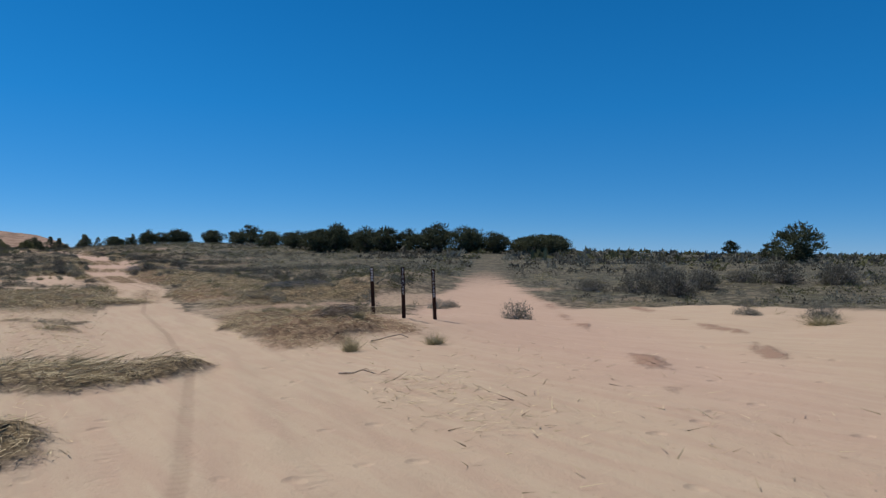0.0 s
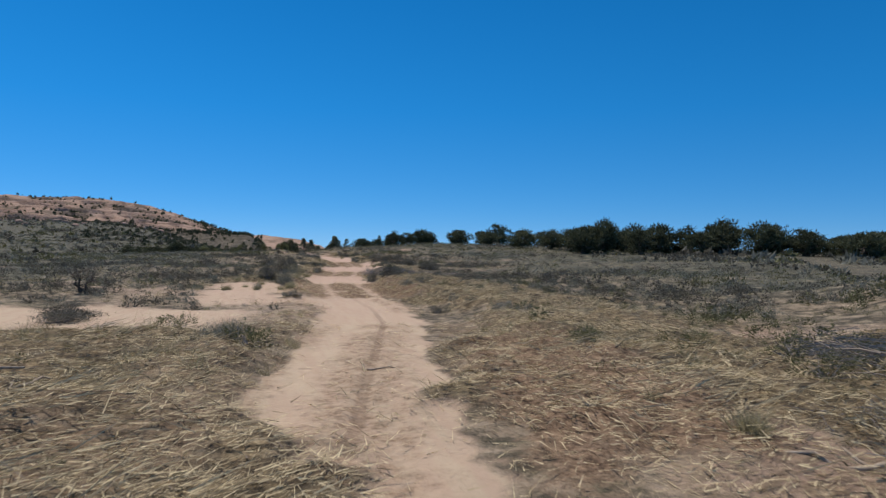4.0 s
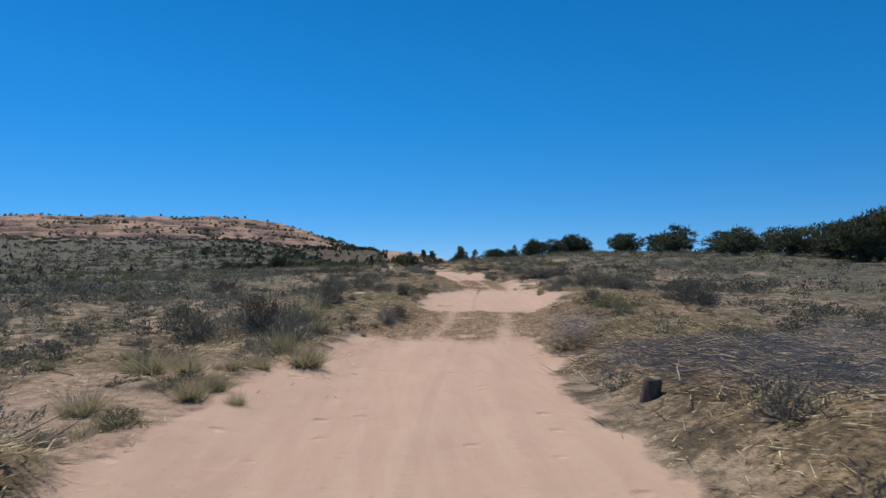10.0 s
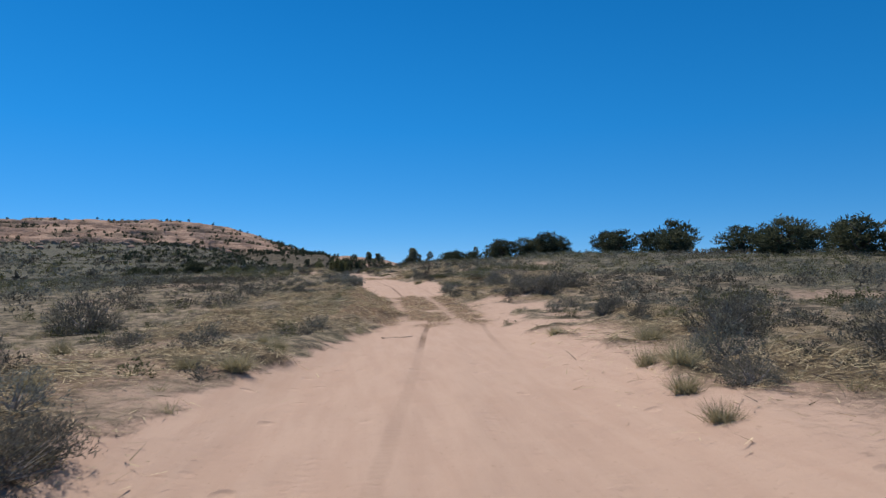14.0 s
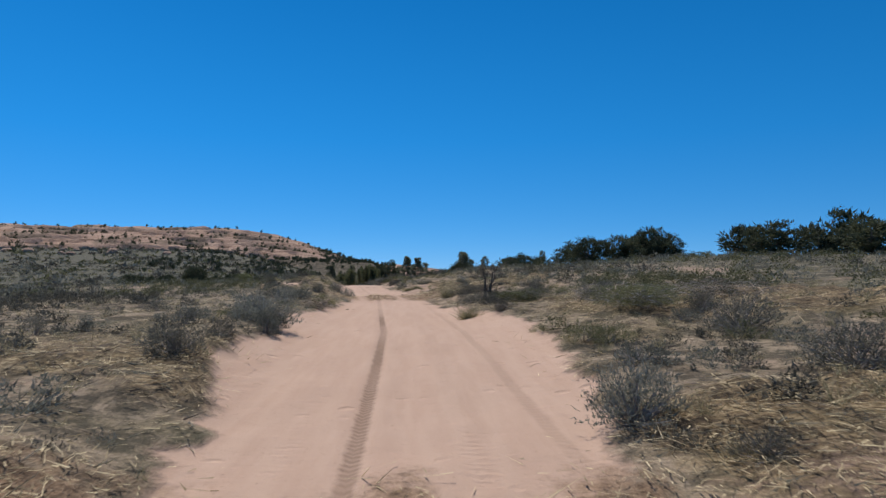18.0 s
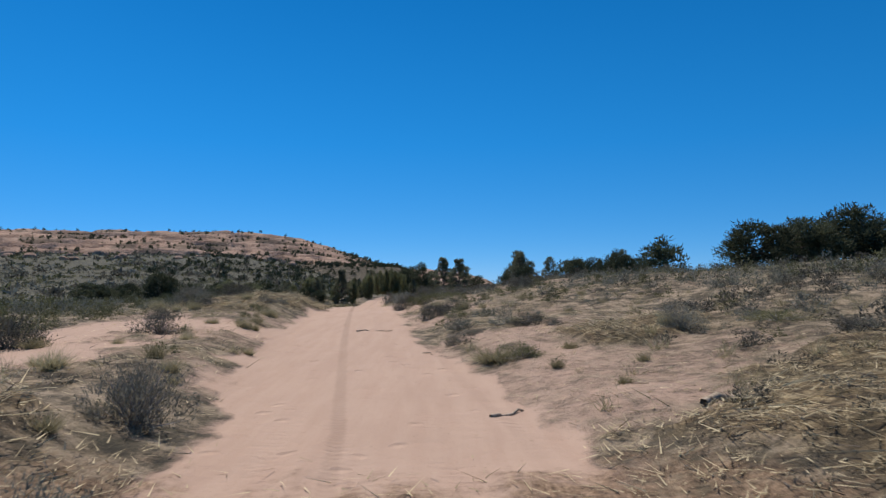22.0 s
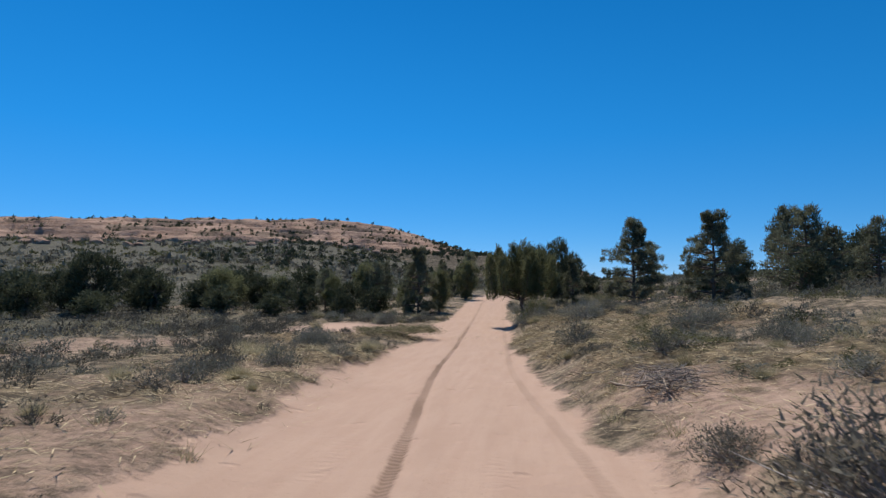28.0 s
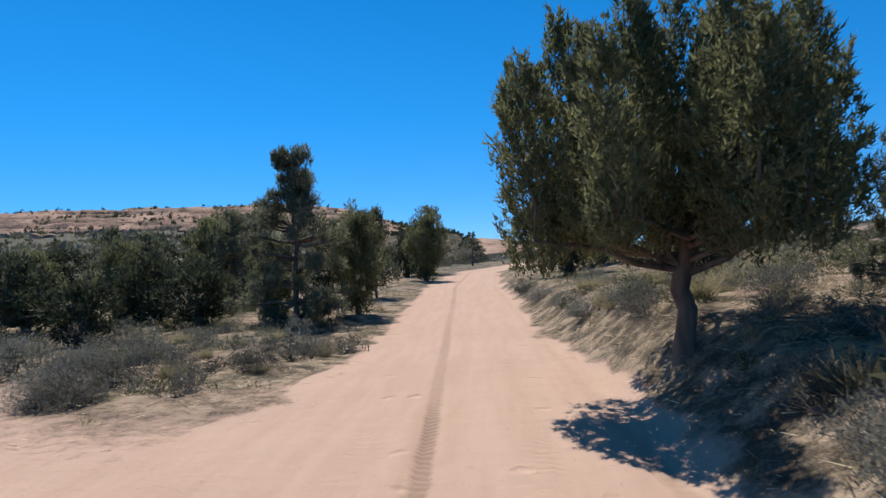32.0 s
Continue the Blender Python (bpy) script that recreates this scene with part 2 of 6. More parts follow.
def rock_material():
    m, nt, b = mat("sandstone", 0.95, 0.1)
    co = nt.nodes.new("ShaderNodeTexCoord").outputs["Object"]
    a = noise_node(nt, 0.05, 6, co, 0.6, (1, 1, 4))
    f = noise_node(nt, 0.4, 6, co, 0.7, (1, 1, 3))
    c = ramp(nt, mixc(nt, 0.4, a, f), [(0.3, (0.15, 0.09, 0.062)), (0.43, (0.31, 0.20, 0.14)), (0.58, (0.42, 0.285, 0.205)), (0.75, (0.49, 0.36, 0.275))])
    at = nt.nodes.new("ShaderNodeAttribute")
    at.attribute_name = "cover"
    sp = nt.nodes.new("ShaderNodeSeparateColor")
    nt.links.new(at.outputs["Color"], sp.inputs[0])
    beds = noise_node(nt, 1.0, 4, co, 0.6, (0.012, 0.012, 0.9))
    c = mixc(nt, ramp(nt, beds, [(0.38, (0.5, 0.5, 0.5)), (0.46, (0, 0, 0))]), c, (0.20, 0.115, 0.075))
    scrub = ramp(nt, noise_node(nt, 0.25, 6, co, 0.7), [(0.40, (0.025, 0.028, 0.02)), (0.56, (0.09, 0.08, 0.055)), (0.7, (0.22, 0.16, 0.11))])
    c = mixc(nt, sp.outputs[0], c, scrub)
    nt.links.new(c, b.inputs["Base Color"])
    bump(nt, b, f, 0.8, 2.0)
    return m


def leaf_material(name, dark, light, trans=0.25, vary=0.45):
    m, nt, b = mat(name, 0.8, 0.12)
    g = nt.nodes.new("ShaderNodeNewGeometry")
    mean = tuple((p + q) / 2 for p, q in zip(dark, light))
    c = ramp(nt, g.outputs["Random Per Island"], [(0.0, dark), (0.55, mean), (1.0, light)])
    patch = noise_node(nt, 0.7, 3, g.outputs["Position"])
    oi = nt.nodes.new("ShaderNodeObjectInfo").outputs["Random"]
    tone = maths(nt, "ADD", maths(nt, "MULTIPLY", patch, 0.7), maths(nt, "MULTIPLY", oi, 0.3))
    c = mixc(nt, vary, c, ramp(nt, tone, [(0.3, tuple(v * 0.6 for v in dark)), (0.75, tuple(min(1, v * 1.1) for v in light))]))
    nt.links.new(c, b.inputs["Base Color"])
    tr = nt.nodes.new("ShaderNodeBsdfTranslucent")
    nt.links.new(c, tr.inputs["Color"])
    mx = nt.nodes.new("ShaderNodeMixShader")
    mx.inputs[0].default_value = trans
    nt.links.new(b.outputs[0], mx.inputs[1])
    nt.links.new(tr.outputs[0], mx.inputs[2])
    nt.links.new(mx.outputs[0], nt.nodes["Material Output"].inputs["Surface"])
    return m


def bark_material(name, dark, light):
    m, nt, b = mat(name, 0.95, 0.1)
    co = nt.nodes.new("ShaderNodeTexCoord").outputs["Object"]
    n = noise_node(nt, 22.0, 5, co, 0.7, (1, 1, 0.15))
    nt.links.new(ramp(nt, n, [(0.3, dark), (0.7, light)]), b.inputs["Base Color"])
    bump(nt, b, n, 0.8, 0.02)
    return m


GROUND = ground_material()
ROCK = rock_material()
SAGE = leaf_material("sage_leaf", (0.07, 0.072, 0.055), (0.30, 0.295, 0.235), 0.35)
DARKSAGE = leaf_material("blackbrush_leaf", (0.042, 0.039, 0.03), (0.245, 0.225, 0.172), 0.3)
GREEN = leaf_material("rabbitbrush_leaf", (0.055, 0.058, 0.027), (0.25, 0.24, 0.12), 0.33)
STRAW = leaf_material("dry_straw", (0.14, 0.098, 0.05), (0.74, 0.60, 0.36), 0.12, 0.25)
GRASS = leaf_material("dry_grass", (0.19, 0.165, 0.09), (0.52, 0.45, 0.27), 0.4)
DEBRIS = leaf_material("dark_twig", (0.05, 0.038, 0.028), (0.26, 0.20, 0.15), 0.0)
TWIG = leaf_material("grey_twig", (0.10, 0.085, 0.075), (0.42, 0.38, 0.34), 0.0)
JUNIPER = leaf_material("juniper_spray", (0.06, 0.069, 0.037), (0.25, 0.25, 0.122), 0.5)
PINYON = leaf_material("pinyon_needle", (0.072, 0.079, 0.052), (0.225, 0.225, 0.14), 0.46)
# darker copy of juniper_spray, the further crowns' shade put into its colour
DARKJUNIPER = leaf_material("dark_juniper_spray", (0.028, 0.034, 0.02), (0.125, 0.135, 0.075), 0.3)
FARTREE = leaf_material("far_tree_leaf", (0.03, 0.036, 0.022), (0.095, 0.105, 0.06), 0.2)
BARK = bark_material("juniper_bark", (0.06, 0.045, 0.035), (0.20, 0.16, 0.125))
DEADWOOD = bark_material("dead_wood", (0.22, 0.16, 0.11), (0.52, 0.42, 0.31))


# ---- noise and mesh helpers ----
def lattice(ix, iy, seed):
    h = (ix.astype(np.int64) * 374761393 + iy.astype(np.int64) * 668265263 + seed * 2246822519) & 0xFFFFFFFF
    h = ((h ^ (h >> 13)) * 1274126177) & 0xFFFFFFFF
    return ((h ^ (h >> 16)) & 0xFFFF) / 65535.0


def vnoise(x, y, seed=0):
    x, y = np.asarray(x, float), np.asarray(y, float)
    ix, iy = np.floor(x), np.floor(y)
    fx, fy = x - ix, y - iy
    fx, fy = fx * fx * (3 - 2 * fx), fy * fy * (3 - 2 * fy)
    a, b = lattice(ix, iy, seed), lattice(ix + 1, iy, seed)
    c, d = lattice(ix, iy + 1, seed), lattice(ix + 1, iy + 1, seed)
    return (a * (1 - fx) + b * fx) * (1 - fy) + (c * (1 - fx) + d * fx) * fy


def fbm(x, y, seed=0, octaves=4):
    s, amp, tot = 0.0, 1.0, 0.0
    for k in range(octaves):
        s = s + amp * vnoise(np.asarray(x) * 2 ** k, np.asarray(y) * 2 ** k, seed + k * 17)
        tot += amp
        amp *= 0.5
    return s / tot


def smooth(a, b, v):
    t = np.clip((np.asarray(v, float) - a) / (b - a), 0, 1)
    return t * t * (3 - 2 * t)


def mesh_from(name, verts, faces, material, sharp=True):
    """A mesh from arrays of vertices and of equal-sided faces."""
    me = bpy.data.meshes.new(name)
    verts, faces = np.asarray(verts, np.float32), np.asarray(faces, np.int32)
    k = faces.shape[1]
    me.vertices.add(len(verts))
    me.vertices.foreach_set("co", verts.ravel())
    me.loops.add(faces.size)
    me.loops.foreach_set("vertex_index", faces.ravel())
    me.polygons.add(len(faces))
    me.polygons.foreach_set("loop_start", np.arange(len(faces), dtype=np.int32) * k)
    me.polygons.foreach_set("loop_total", np.full(len(faces), k, np.int32))
    me.polygons.foreach_set("use_smooth", np.full(len(faces), not sharp))
    me.update(calc_edges=True)
    me.materials.append(material)
    return me


# ---- the lie of the land ----
ROAD_Y = np.array([-60, -20, -0.0, 5.4, 11.2, 17.4, 24.5, 41.3, 47.4, 53.5, 59.6, 65.6, 71.4, 77.2, 83.5, 90.6, 109.3, 116.5, 123.9, 131.5, 138.9, 146.0, 152.8, 159.7, 167.0, 184.0, 191.0, 197.8, 204.7, 211.5, 214.8, 245, 262, 285, 340])
ROAD_X = np.array([-16, -5.8, 0.0, 1.6, 3.0, 3.9, 4.5, 7.6, 8.2, 8.1, 8.3, 8.6, 9.1, 9.8, 10.9, 11.7, 14.0, 14.0, 13.9, 13.8, 13.4, 13.0, 12.4, 11.5, 10.6, 8.7, 7.5, 6.8, 6.3, 6.0, 5.8, 4.6, 4.7, 9.0, 26.0])
LAND_Y = np.array([-300, -60, -0.0, 5.4, 11.2, 17.4, 24.5, 41.3, 47.4, 53.5, 59.6, 65.6, 71.4, 77.2, 83.5, 90.6, 109.3, 116.5, 123.9, 131.5, 138.9, 146.0, 152.8, 159.7, 167.0, 175.0, 181.0, 186.0, 191.0, 197.8, 204.7, 211.5, 214.8, 230, 260, 330, 3000])
LAND_Z = np.array([0, 0, 0.00, -0.08, -0.34, -0.58, -0.53, -0.69, -0.85, -0.80, -0.73, -0.74, -0.82, -0.90, -0.76, -0.51, -0.76, -0.46, -0.19, 0.03, 0.13, 0.30, 0.38, 0.55, 0.80, 0.80, 0.74, 0.64, 0.46, 0.10, -0.22, -0.38, -0.47, -0.5, 0.0, 0.4, 0.5])


def road_x(y):
    return np.interp(y, ROAD_Y, ROAD_X)


def land_z(y):
    return sum(np.interp(np.asarray(y) + d, LAND_Y, LAND_Z) for d in (-4, -2, 0, 2, 4)) / 5


FORK = np.array([(-6, -14), (0, 0), (8, 10), (20, 27), (34, 46), (52, 70), (80, 106), (150, 190)], float)


BRANCH_RUTS = (np.array([(6.15, 4.8), (8.9, 7.6), (15.7, 16.9), (29, 35), (42.5, 53.6)]), np.array([(10.6, 6.4), (13.8, 9.3), (15.1, 11.2), (22, 20.5), (44, 50.5)]))


def line_dist(line, x, y):
    """Distance to a line of straight pieces."""
    best = np.full(np.shape(x), 1e9)
    for (ax, ay), (bx, by) in zip(line[:-1], line[1:]):
        dx, dy = bx - ax, by - ay
        t = np.clip(((x - ax) * dx + (y - ay) * dy) / (dx * dx + dy * dy), 0, 1)
        best = np.minimum(best, np.hypot(x - ax - t * dx, y - ay - t * dy))
    return best


def fork_dist(x, y):
    """Distance to the middle of the side track."""
    return line_dist(FORK, x, y)


def branch_marks(x, y):
    """Wheel marks and thrown clods of the side track, broken along their way."""
    out = 0.0
    for k, line in enumerate(BRANCH_RUTS):
        d = line_dist(line, x, y) + 0.25 * (fbm(np.asarray(x) / 1.5, np.asarray(y) / 1.5, 301 + k) - 0.5)
        out = out + np.exp(-(d / 0.34) ** 2) * (0.35 + 0.65 * smooth(0.42, 0.6, fbm(np.asarray(x) / 1.8, np.asarray(y) / 1.8, 311 + k)))
    return np.clip(out, 0, 1) * (1 - smooth(40, 55, y))


def track_u(x, y):
    return x - road_x(y) + 0.35 * (vnoise(np.asarray(y) / 9.0, 0 * np.asarray(y) + 3.1, 5) - 0.5)


def land(x, y):
    """Height of the ground without ruts and lumps."""
    x, y = np.asarray(x, float), np.asarray(y, float)
    u = x - road_x(y)
    z = land_z(y)
    # the slope that rises to the right of the second half
    gain = smooth(60, 200, y) * (1 - smooth(300, 420, y))
    r = np.clip(u - 3, 0, None)
    z = z + gain * (1.25 * smooth(-0.5, 8, r) + 1.3 * smooth(6, 36, r) - 0.9 * smooth(42, 66, r)) * (1 - 0.6 * smooth(110, 260, r))
    z = z + (1 - gain) * 0.7 * smooth(10, 60, r) * (1 - smooth(110, 300, r))
    # dip, then the long rise towards the hill on the left
    left = np.clip(-u - 4, 0, None)
    z = z - 0.9 * smooth(0, 40, left) * smooth(60, 170, y)
    d = np.hypot(x - 8, y - 71)
    th = np.degrees(np.arctan2(-(x - 8), y - 71))
    z = z + 21 * smooth(130, 560, d) * smooth(2.5, 13, th) * (1 - smooth(70, 110, th))
    z = z + 3.5 * smooth(250, 900, d) * (smooth(-6, 3, th) * (1 - smooth(70, 110, th)))
    # low swells away from the track
    ax, ay = (x - 13) * 0.6 + (y - 27) * 0.8, (x - 13) * 0.8 - (y - 27) * 0.6
    z = z + 0.7 * np.exp(-(ay / 2.6) ** 2) * smooth(-2, 3, ax) * (1 - smooth(22, 32, ax))
    z = z + 0.36 * np.exp(-((x - 8.7) ** 2 + (y - 15.6) ** 2) / 8.5)
    off = smooth(3, 14, np.abs(u)) * smooth(2, 8, fork_dist(x, y))
    z = z + off * (0.9 * (fbm(x / 14, y / 14, 11) - 0.5) + 0.25 * (fbm(x / 3, y / 3, 23) - 0.5))
    return z


HEAPS = ((6.9, 166.6, 1.2), (6.2, 169.6, 1.8), (8.9, 150.4, 1.5), (9.5, 208.5, 1.9), (9.6, 206.0, 1.9), (9.9, 210.0, 2.2), (11.8, 208.5, 2.8), (0.4, 212.0, 2.0), (5.2, 62.5, 1.7), (3.6, 64.5, 2.2), (4.8, 67.0, 1.4), (19.4, 132.8, 2.2), (20.2, 137.6, 2.6), (22.0, 130.5, 2.6), (23.0, 135.2, 2.8), (6.2, 14.7, 1.7), (6.6, 16.4, 1.7), (6.2, 18.2, 1.3), (7.6, 18.6, 1.5), (0.9, 11.5, 1.7), (12, 30.5, 4.4), (1.6, 30, 3.2), (-0.9, 7.2, 1.7), (-3.0, 29, 2.6), (9.6, 212, 2.6), (10.6, 216.6, 2.7), (2.6, 213.5, 1.3), (10.3, 205, 2.6), (2.0, 204, 2.0), (10.6, 33, 4.2), (0.5, 36, 3.0), (11.0, 49.0, 2.3), (12.4, 52.2, 2.8), (13.8, 47.6, 2.8), (11.6, 55.6, 2.2), (14.6, 55.0, 2.6), (13.2, 77.0, 2.4), (12.4, 73.6, 1.7), (5.6, 83.5, 2.2), (6.4, 88.0, 2.0), (10.9, 113.0, 2.4), (10.2, 117.5, 2.6), (9.0, 110.0, 2.6), (17.0, 150.5, 2.4), (19.2, 153.0, 2.6), (16.4, 158.5, 1.4), (6.0, 174.0, 2.4), (6.6, 178.0, 1.7))


def heap_amount(x, y):
    """Heaps of mown straw and brush."""
    x, y = np.asarray(x, float), np.asarray(y, float)
    w = 1.1 * (fbm(x / 1.6, y / 1.6, 151) - 0.5)
    out = 0.0 * x
    for hx, hy, hr in HEAPS:
        out = np.maximum(out, 1 - smooth(0.75, 1.05, np.hypot(x - hx, y - hy) / hr + w))
    return out


EDGE_Y = np.array([-10, 18, 24, 32, 38, 46, 53, 60, 64, 68, 72, 78, 82, 87, 89, 93, 98, 105, 113, 119, 121, 126, 131, 138, 142, 146, 152, 157, 162, 170, 174, 180, 184, 190, 195, 201, 208, 213, 216, 220, 228, 240])
EDGE_L = np.array([2.2, 2.2, 1.9, 1.6, 1.9, 2.2, 2.1, 2.4, 2.6, 2.9, 2.9, 2.7, 2.2, 2.3, 2.6, 2.7, 2.5, 2.0, 1.7, 1.4, 1.6, 2.5, 2.7, 2.3, 1.8, 1.4, 1.7, 2.1, 2.1, 1.9, 2.1, 2.3, 2.7, 2.4, 2.1, 2.3, 2.3, 1.8, 2.2, 2.6, 1.9, 1.8])
EDGE_R = np.array([2.0, 2.0, 1.2, 0.7, 0.6, 0.8, 1.1, 1.4, 1.9, 1.8, 1.5, 1.8, 1.5, 2.7, 3.0, 3.0, 2.9, 2.1, 1.7, 1.1, 1.4, 2.4, 2.7, 2.2, 1.8, 1.6, 1.9, 1.6, 1.3, 1.5, 1.8, 1.8, 1.8, 2.0, 1.9, 1.8, 1.7, 1.6, 1.8, 2.0, 1.6, 1.7])


def sand_amount(x, y):
    u = track_u(x, y)
    v = x - road_x(y)
    rag = 0.55 * (fbm(np.asarray(x) / 1.6, np.asarray(y) / 1.6, 31) - 0.5) + 0.6 * (fbm(np.asarray(x) / 0.5, np.asarray(y) / 0.5, 33, 2) - 0.5)
    main = 1 - smooth(-0.28, 0.22, np.maximum(v - np.interp(y, EDGE_Y, EDGE_R), -v - np.interp(y, EDGE_Y, EDGE_L)) + rag)
    fork = 1 - smooth(2.2, 3.4, fork_dist(x, y) * np.interp(y, [20, 34], [1.0, 1.5]) + 1.6 * (fbm(x / 3.0, y / 3.0, 37) - 0.5))
    fork = np.maximum(fork, 0.6 - 0.6 * smooth(1.3, 2.6, np.abs(y - 22.6 - 0.25 * (x - 5)) + 1.4 * (fbm(x / 2.0, y / 2.0, 39) - 0.5)) * np.where((x > 4) & (x < 22), 1, 0) - np.where((x > 4) & (x < 22), 0, 1))
    fork = fork * np.interp(y, [10, 18, 26, 36, 60], [1, 0.8, 1, 0.7, 0.3])
    fork = np.maximum(fork, (1 - smooth(5.5, 8.5, np.hypot((x - 16) / 1.7, (y - 8) / 1.7) + 5 * (fbm(x / 4, y / 4, 47) - 0.5))))
    # open sand where the tracks part
    pan = 1 - smooth(5.0, 8.0, np.hypot((x - 1.5) / 1.0, (y - 6) / 1.7) + 4 * (fbm(x / 4, y / 4, 41) - 0.5))
    left = smooth(-7.5, -5.5, u) * (1 - smooth(-1.5, 0.0, u)) * smooth(6, 12, y) * (1 - smooth(22, 30, y)) * smooth(0.36, 0.5, fbm(x / 3, y / 3, 44) + 0.06)
    lay = smooth(-10.5, -7.5, u) * (1 - smooth(-1.5, 0.0, u)) * smooth(214, 217, y) * (1 - smooth(220, 226, y + 1.5 * np.sin(np.asarray(x) * 0.7)))
    patch = 0.5 * smooth(0.56, 0.78, fbm(np.asarray(x) / 5.0, np.asarray(y) / 5.0, 53)) * (1 - smooth(20, 60, np.abs(u)))
    patch = np.maximum(patch, 0.42 * smooth(0.52, 0.72, fbm(np.asarray(x) / 2.2, np.asarray(y) / 2.2, 59)) * (1 - smooth(6, 12, np.abs(u))) * smooth(130, 150, y))
    verge = np.where(y < 61, 0.95, 0.55) * smooth(-7.5, -5.5, u) * (1 - smooth(-2.2, -1.6, u)) * smooth(44, 49, y) * (1 - smooth(74, 80, y)) * smooth(np.where(y < 61, 0.2, 0.38), np.where(y < 61, 0.4, 0.55), fbm(x / 1.8, y / 1.8, 57))
    clearing = 0.85 * (1 - smooth(2.6, 4.4, np.abs(y - 43 + 0.25 * (x + 2)) + 3.0 * (fbm(x / 2.0, y / 2.0, 49) - 0.5))) * smooth(-14, -11, u) * (1 - smooth(-4.5, -2.2, u))
    return np.clip(np.maximum.reduce([main, fork, pan, left, lay, patch, verge, clearing, 0.8 * smooth(1.2, 1.8, u) * (1 - smooth(2.9, 5.2, u - np.interp(y, [100, 108], [0, 1.2]) + 2.0 * (fbm(x / 2.4, y / 2.4, 56) - 0.5))) * smooth(84.5, 88, y) * (1 - smooth(117, 121, y)) * smooth(0.34, 0.52, fbm(x / 1.7, y / 1.7, 55)), 0.9 * smooth(-8.0, -6.0, u) * (1 - smooth(-2.0, -1.4, u)) * smooth(153, 156, y) * (1 - smooth(162, 165.5, y)) * smooth(0.28, 0.46, fbm(x / 1.8, y / 1.8, 58)), 0.6 * smooth(1.0, 1.6, u) * (1 - smooth(3.2, 6.0, u + 2.0 * (fbm(x / 2.4, y / 2.4, 52) - 0.5))) * smooth(148, 153, y) * (1 - smooth(196, 202, y)) * smooth(0.38, 0.54, fbm(x / 1.5, y / 1.5, 54)), 0.5 * smooth(-6.0, -4.0, u) * (1 - smooth(-2.0, -1.4, u)) * smooth(176, 182, y) * (1 - smooth(200, 206, y)) * smooth(0.40, 0.56, fbm(x / 1.5, y / 1.5, 50))]), 0, 1) * (1 - 0.9 * heap_amount(x, y))


def straw_amount(x, y):
    u = track_u(x, y)
    n = fbm(np.asarray(x) / 3.5, np.asarray(y) / 3.5, 61)
    side = smooth(1.4, 2.4, np.abs(u)) * (1 - smooth(5.0, 11.0, np.abs(u) + 4 * (n - 0.5)))
    where = np.interp(y, [-10, 0, 20, 30, 60, 70, 95, 105, 122, 130, 190, 197, 206, 209, 230], [0.6, 0.8, 0.8, 1, 1, 0.55, 0.9, 1, 1, 0.3, 0.3, 0.6, 0.85, 0.3, 0.1])
    return np.clip(np.maximum(side * where * smooth(0.40, 0.56, n + 0.04), heap_amount(x, y)), 0, 1)


def mats_on_track(x, y):
    """Straw and chips strewn over the track itself."""
    u = np.abs(track_u(x, y) + 0.25)
    out = 0.0
    yy = y + 2.4 * (fbm(np.asarray(x) / 0.9, np.asarray(y) / 2.5, 73) - 0.5)
    for y0, y1, s in ((28.5, 41, 0.5), (52, 63.4, 0.9), (78.5, 85.8, 1.0), (108, 121, 0.9), (145.5, 151, 0.75), (213.5, 216.5, 0.3)):
        out = out + s * smooth(y0 - 1.2, y0 + 1.0, yy) * (1 - smooth(y1 - 1.0, y1 + 1.2, yy))
    tu = track_u(x, y)
    first = 0.85 * smooth(12.2, 13.8, yy) * (1 - smooth(20, 23.5, yy)) * smooth(0.9, 1.9, tu) * (1 - smooth(4.2, 5.8, tu))
    bark = first + 0.8 * smooth(28, 30, yy) * (1 - smooth(35, 38, yy)) * smooth(0.9, 1.5, tu) * (1 - smooth(2.8, 4.2, tu))
    wheels = np.exp(-((u - 0.85) / 0.28) ** 2)
    out = out + 0.75 * smooth(43, 46, yy) * (1 - smooth(55, 58, yy)) * np.exp(-((track_u(x, y) - 0.55) / 0.55) ** 2)
    return np.clip(bark, 0, 1) * smooth(0.2, 0.5, fbm(np.asarray(x) / 1.1, np.asarray(y) / 1.1, 75) + 0.1) + np.clip(out, 0, 1) * (1 - np.clip(bark, 0, 1)) * (1 - smooth(2.5, 3.4, u + np.where((track_u(x, y) > 0) & (y > 100) & (y < 130), 0.9, 0.0))) * (1 - 0.52 * wheels) * smooth(0.2, 0.5, fbm(np.asarray(x) / 1.1, np.asarray(y) / 1.1, 71) + 0.08)


def rut_lane(x, y):
    """Distance across the track from its middle, as the wheels went."""
    return x - road_x(y) + 0.12 * (vnoise(np.asarray(y) / 7.0, 0 * np.asarray(y) + 9.4, 6) - 0.5)


def rut_depth(x, y):
    """How deep the wheel marks are along the track."""
    deep = np.interp(y, [-5, 28, 32, 44, 48, 60, 100, 104, 135, 140, 160, 186, 190, 218, 225, 300], [0.3, 0.3, 0.75, 0.6, 0.25, 0.15, 0.15, 0.9, 0.9, 0.3, 0.25, 0.5, 0.9, 0.9, 0.35, 0.3])
    return deep * (0.5 + 0.7 * vnoise(np.asarray(y) / 1.7, np.asarray(x) * 2, 83))


def rut_amount(x, y):
    u = rut_lane(x, y)
    return (np.exp(-((u + 0.38) / 0.08) ** 2) + 0.28 * np.exp(-((u - 1.33) / 0.08) ** 2)) * rut_depth(x, y)


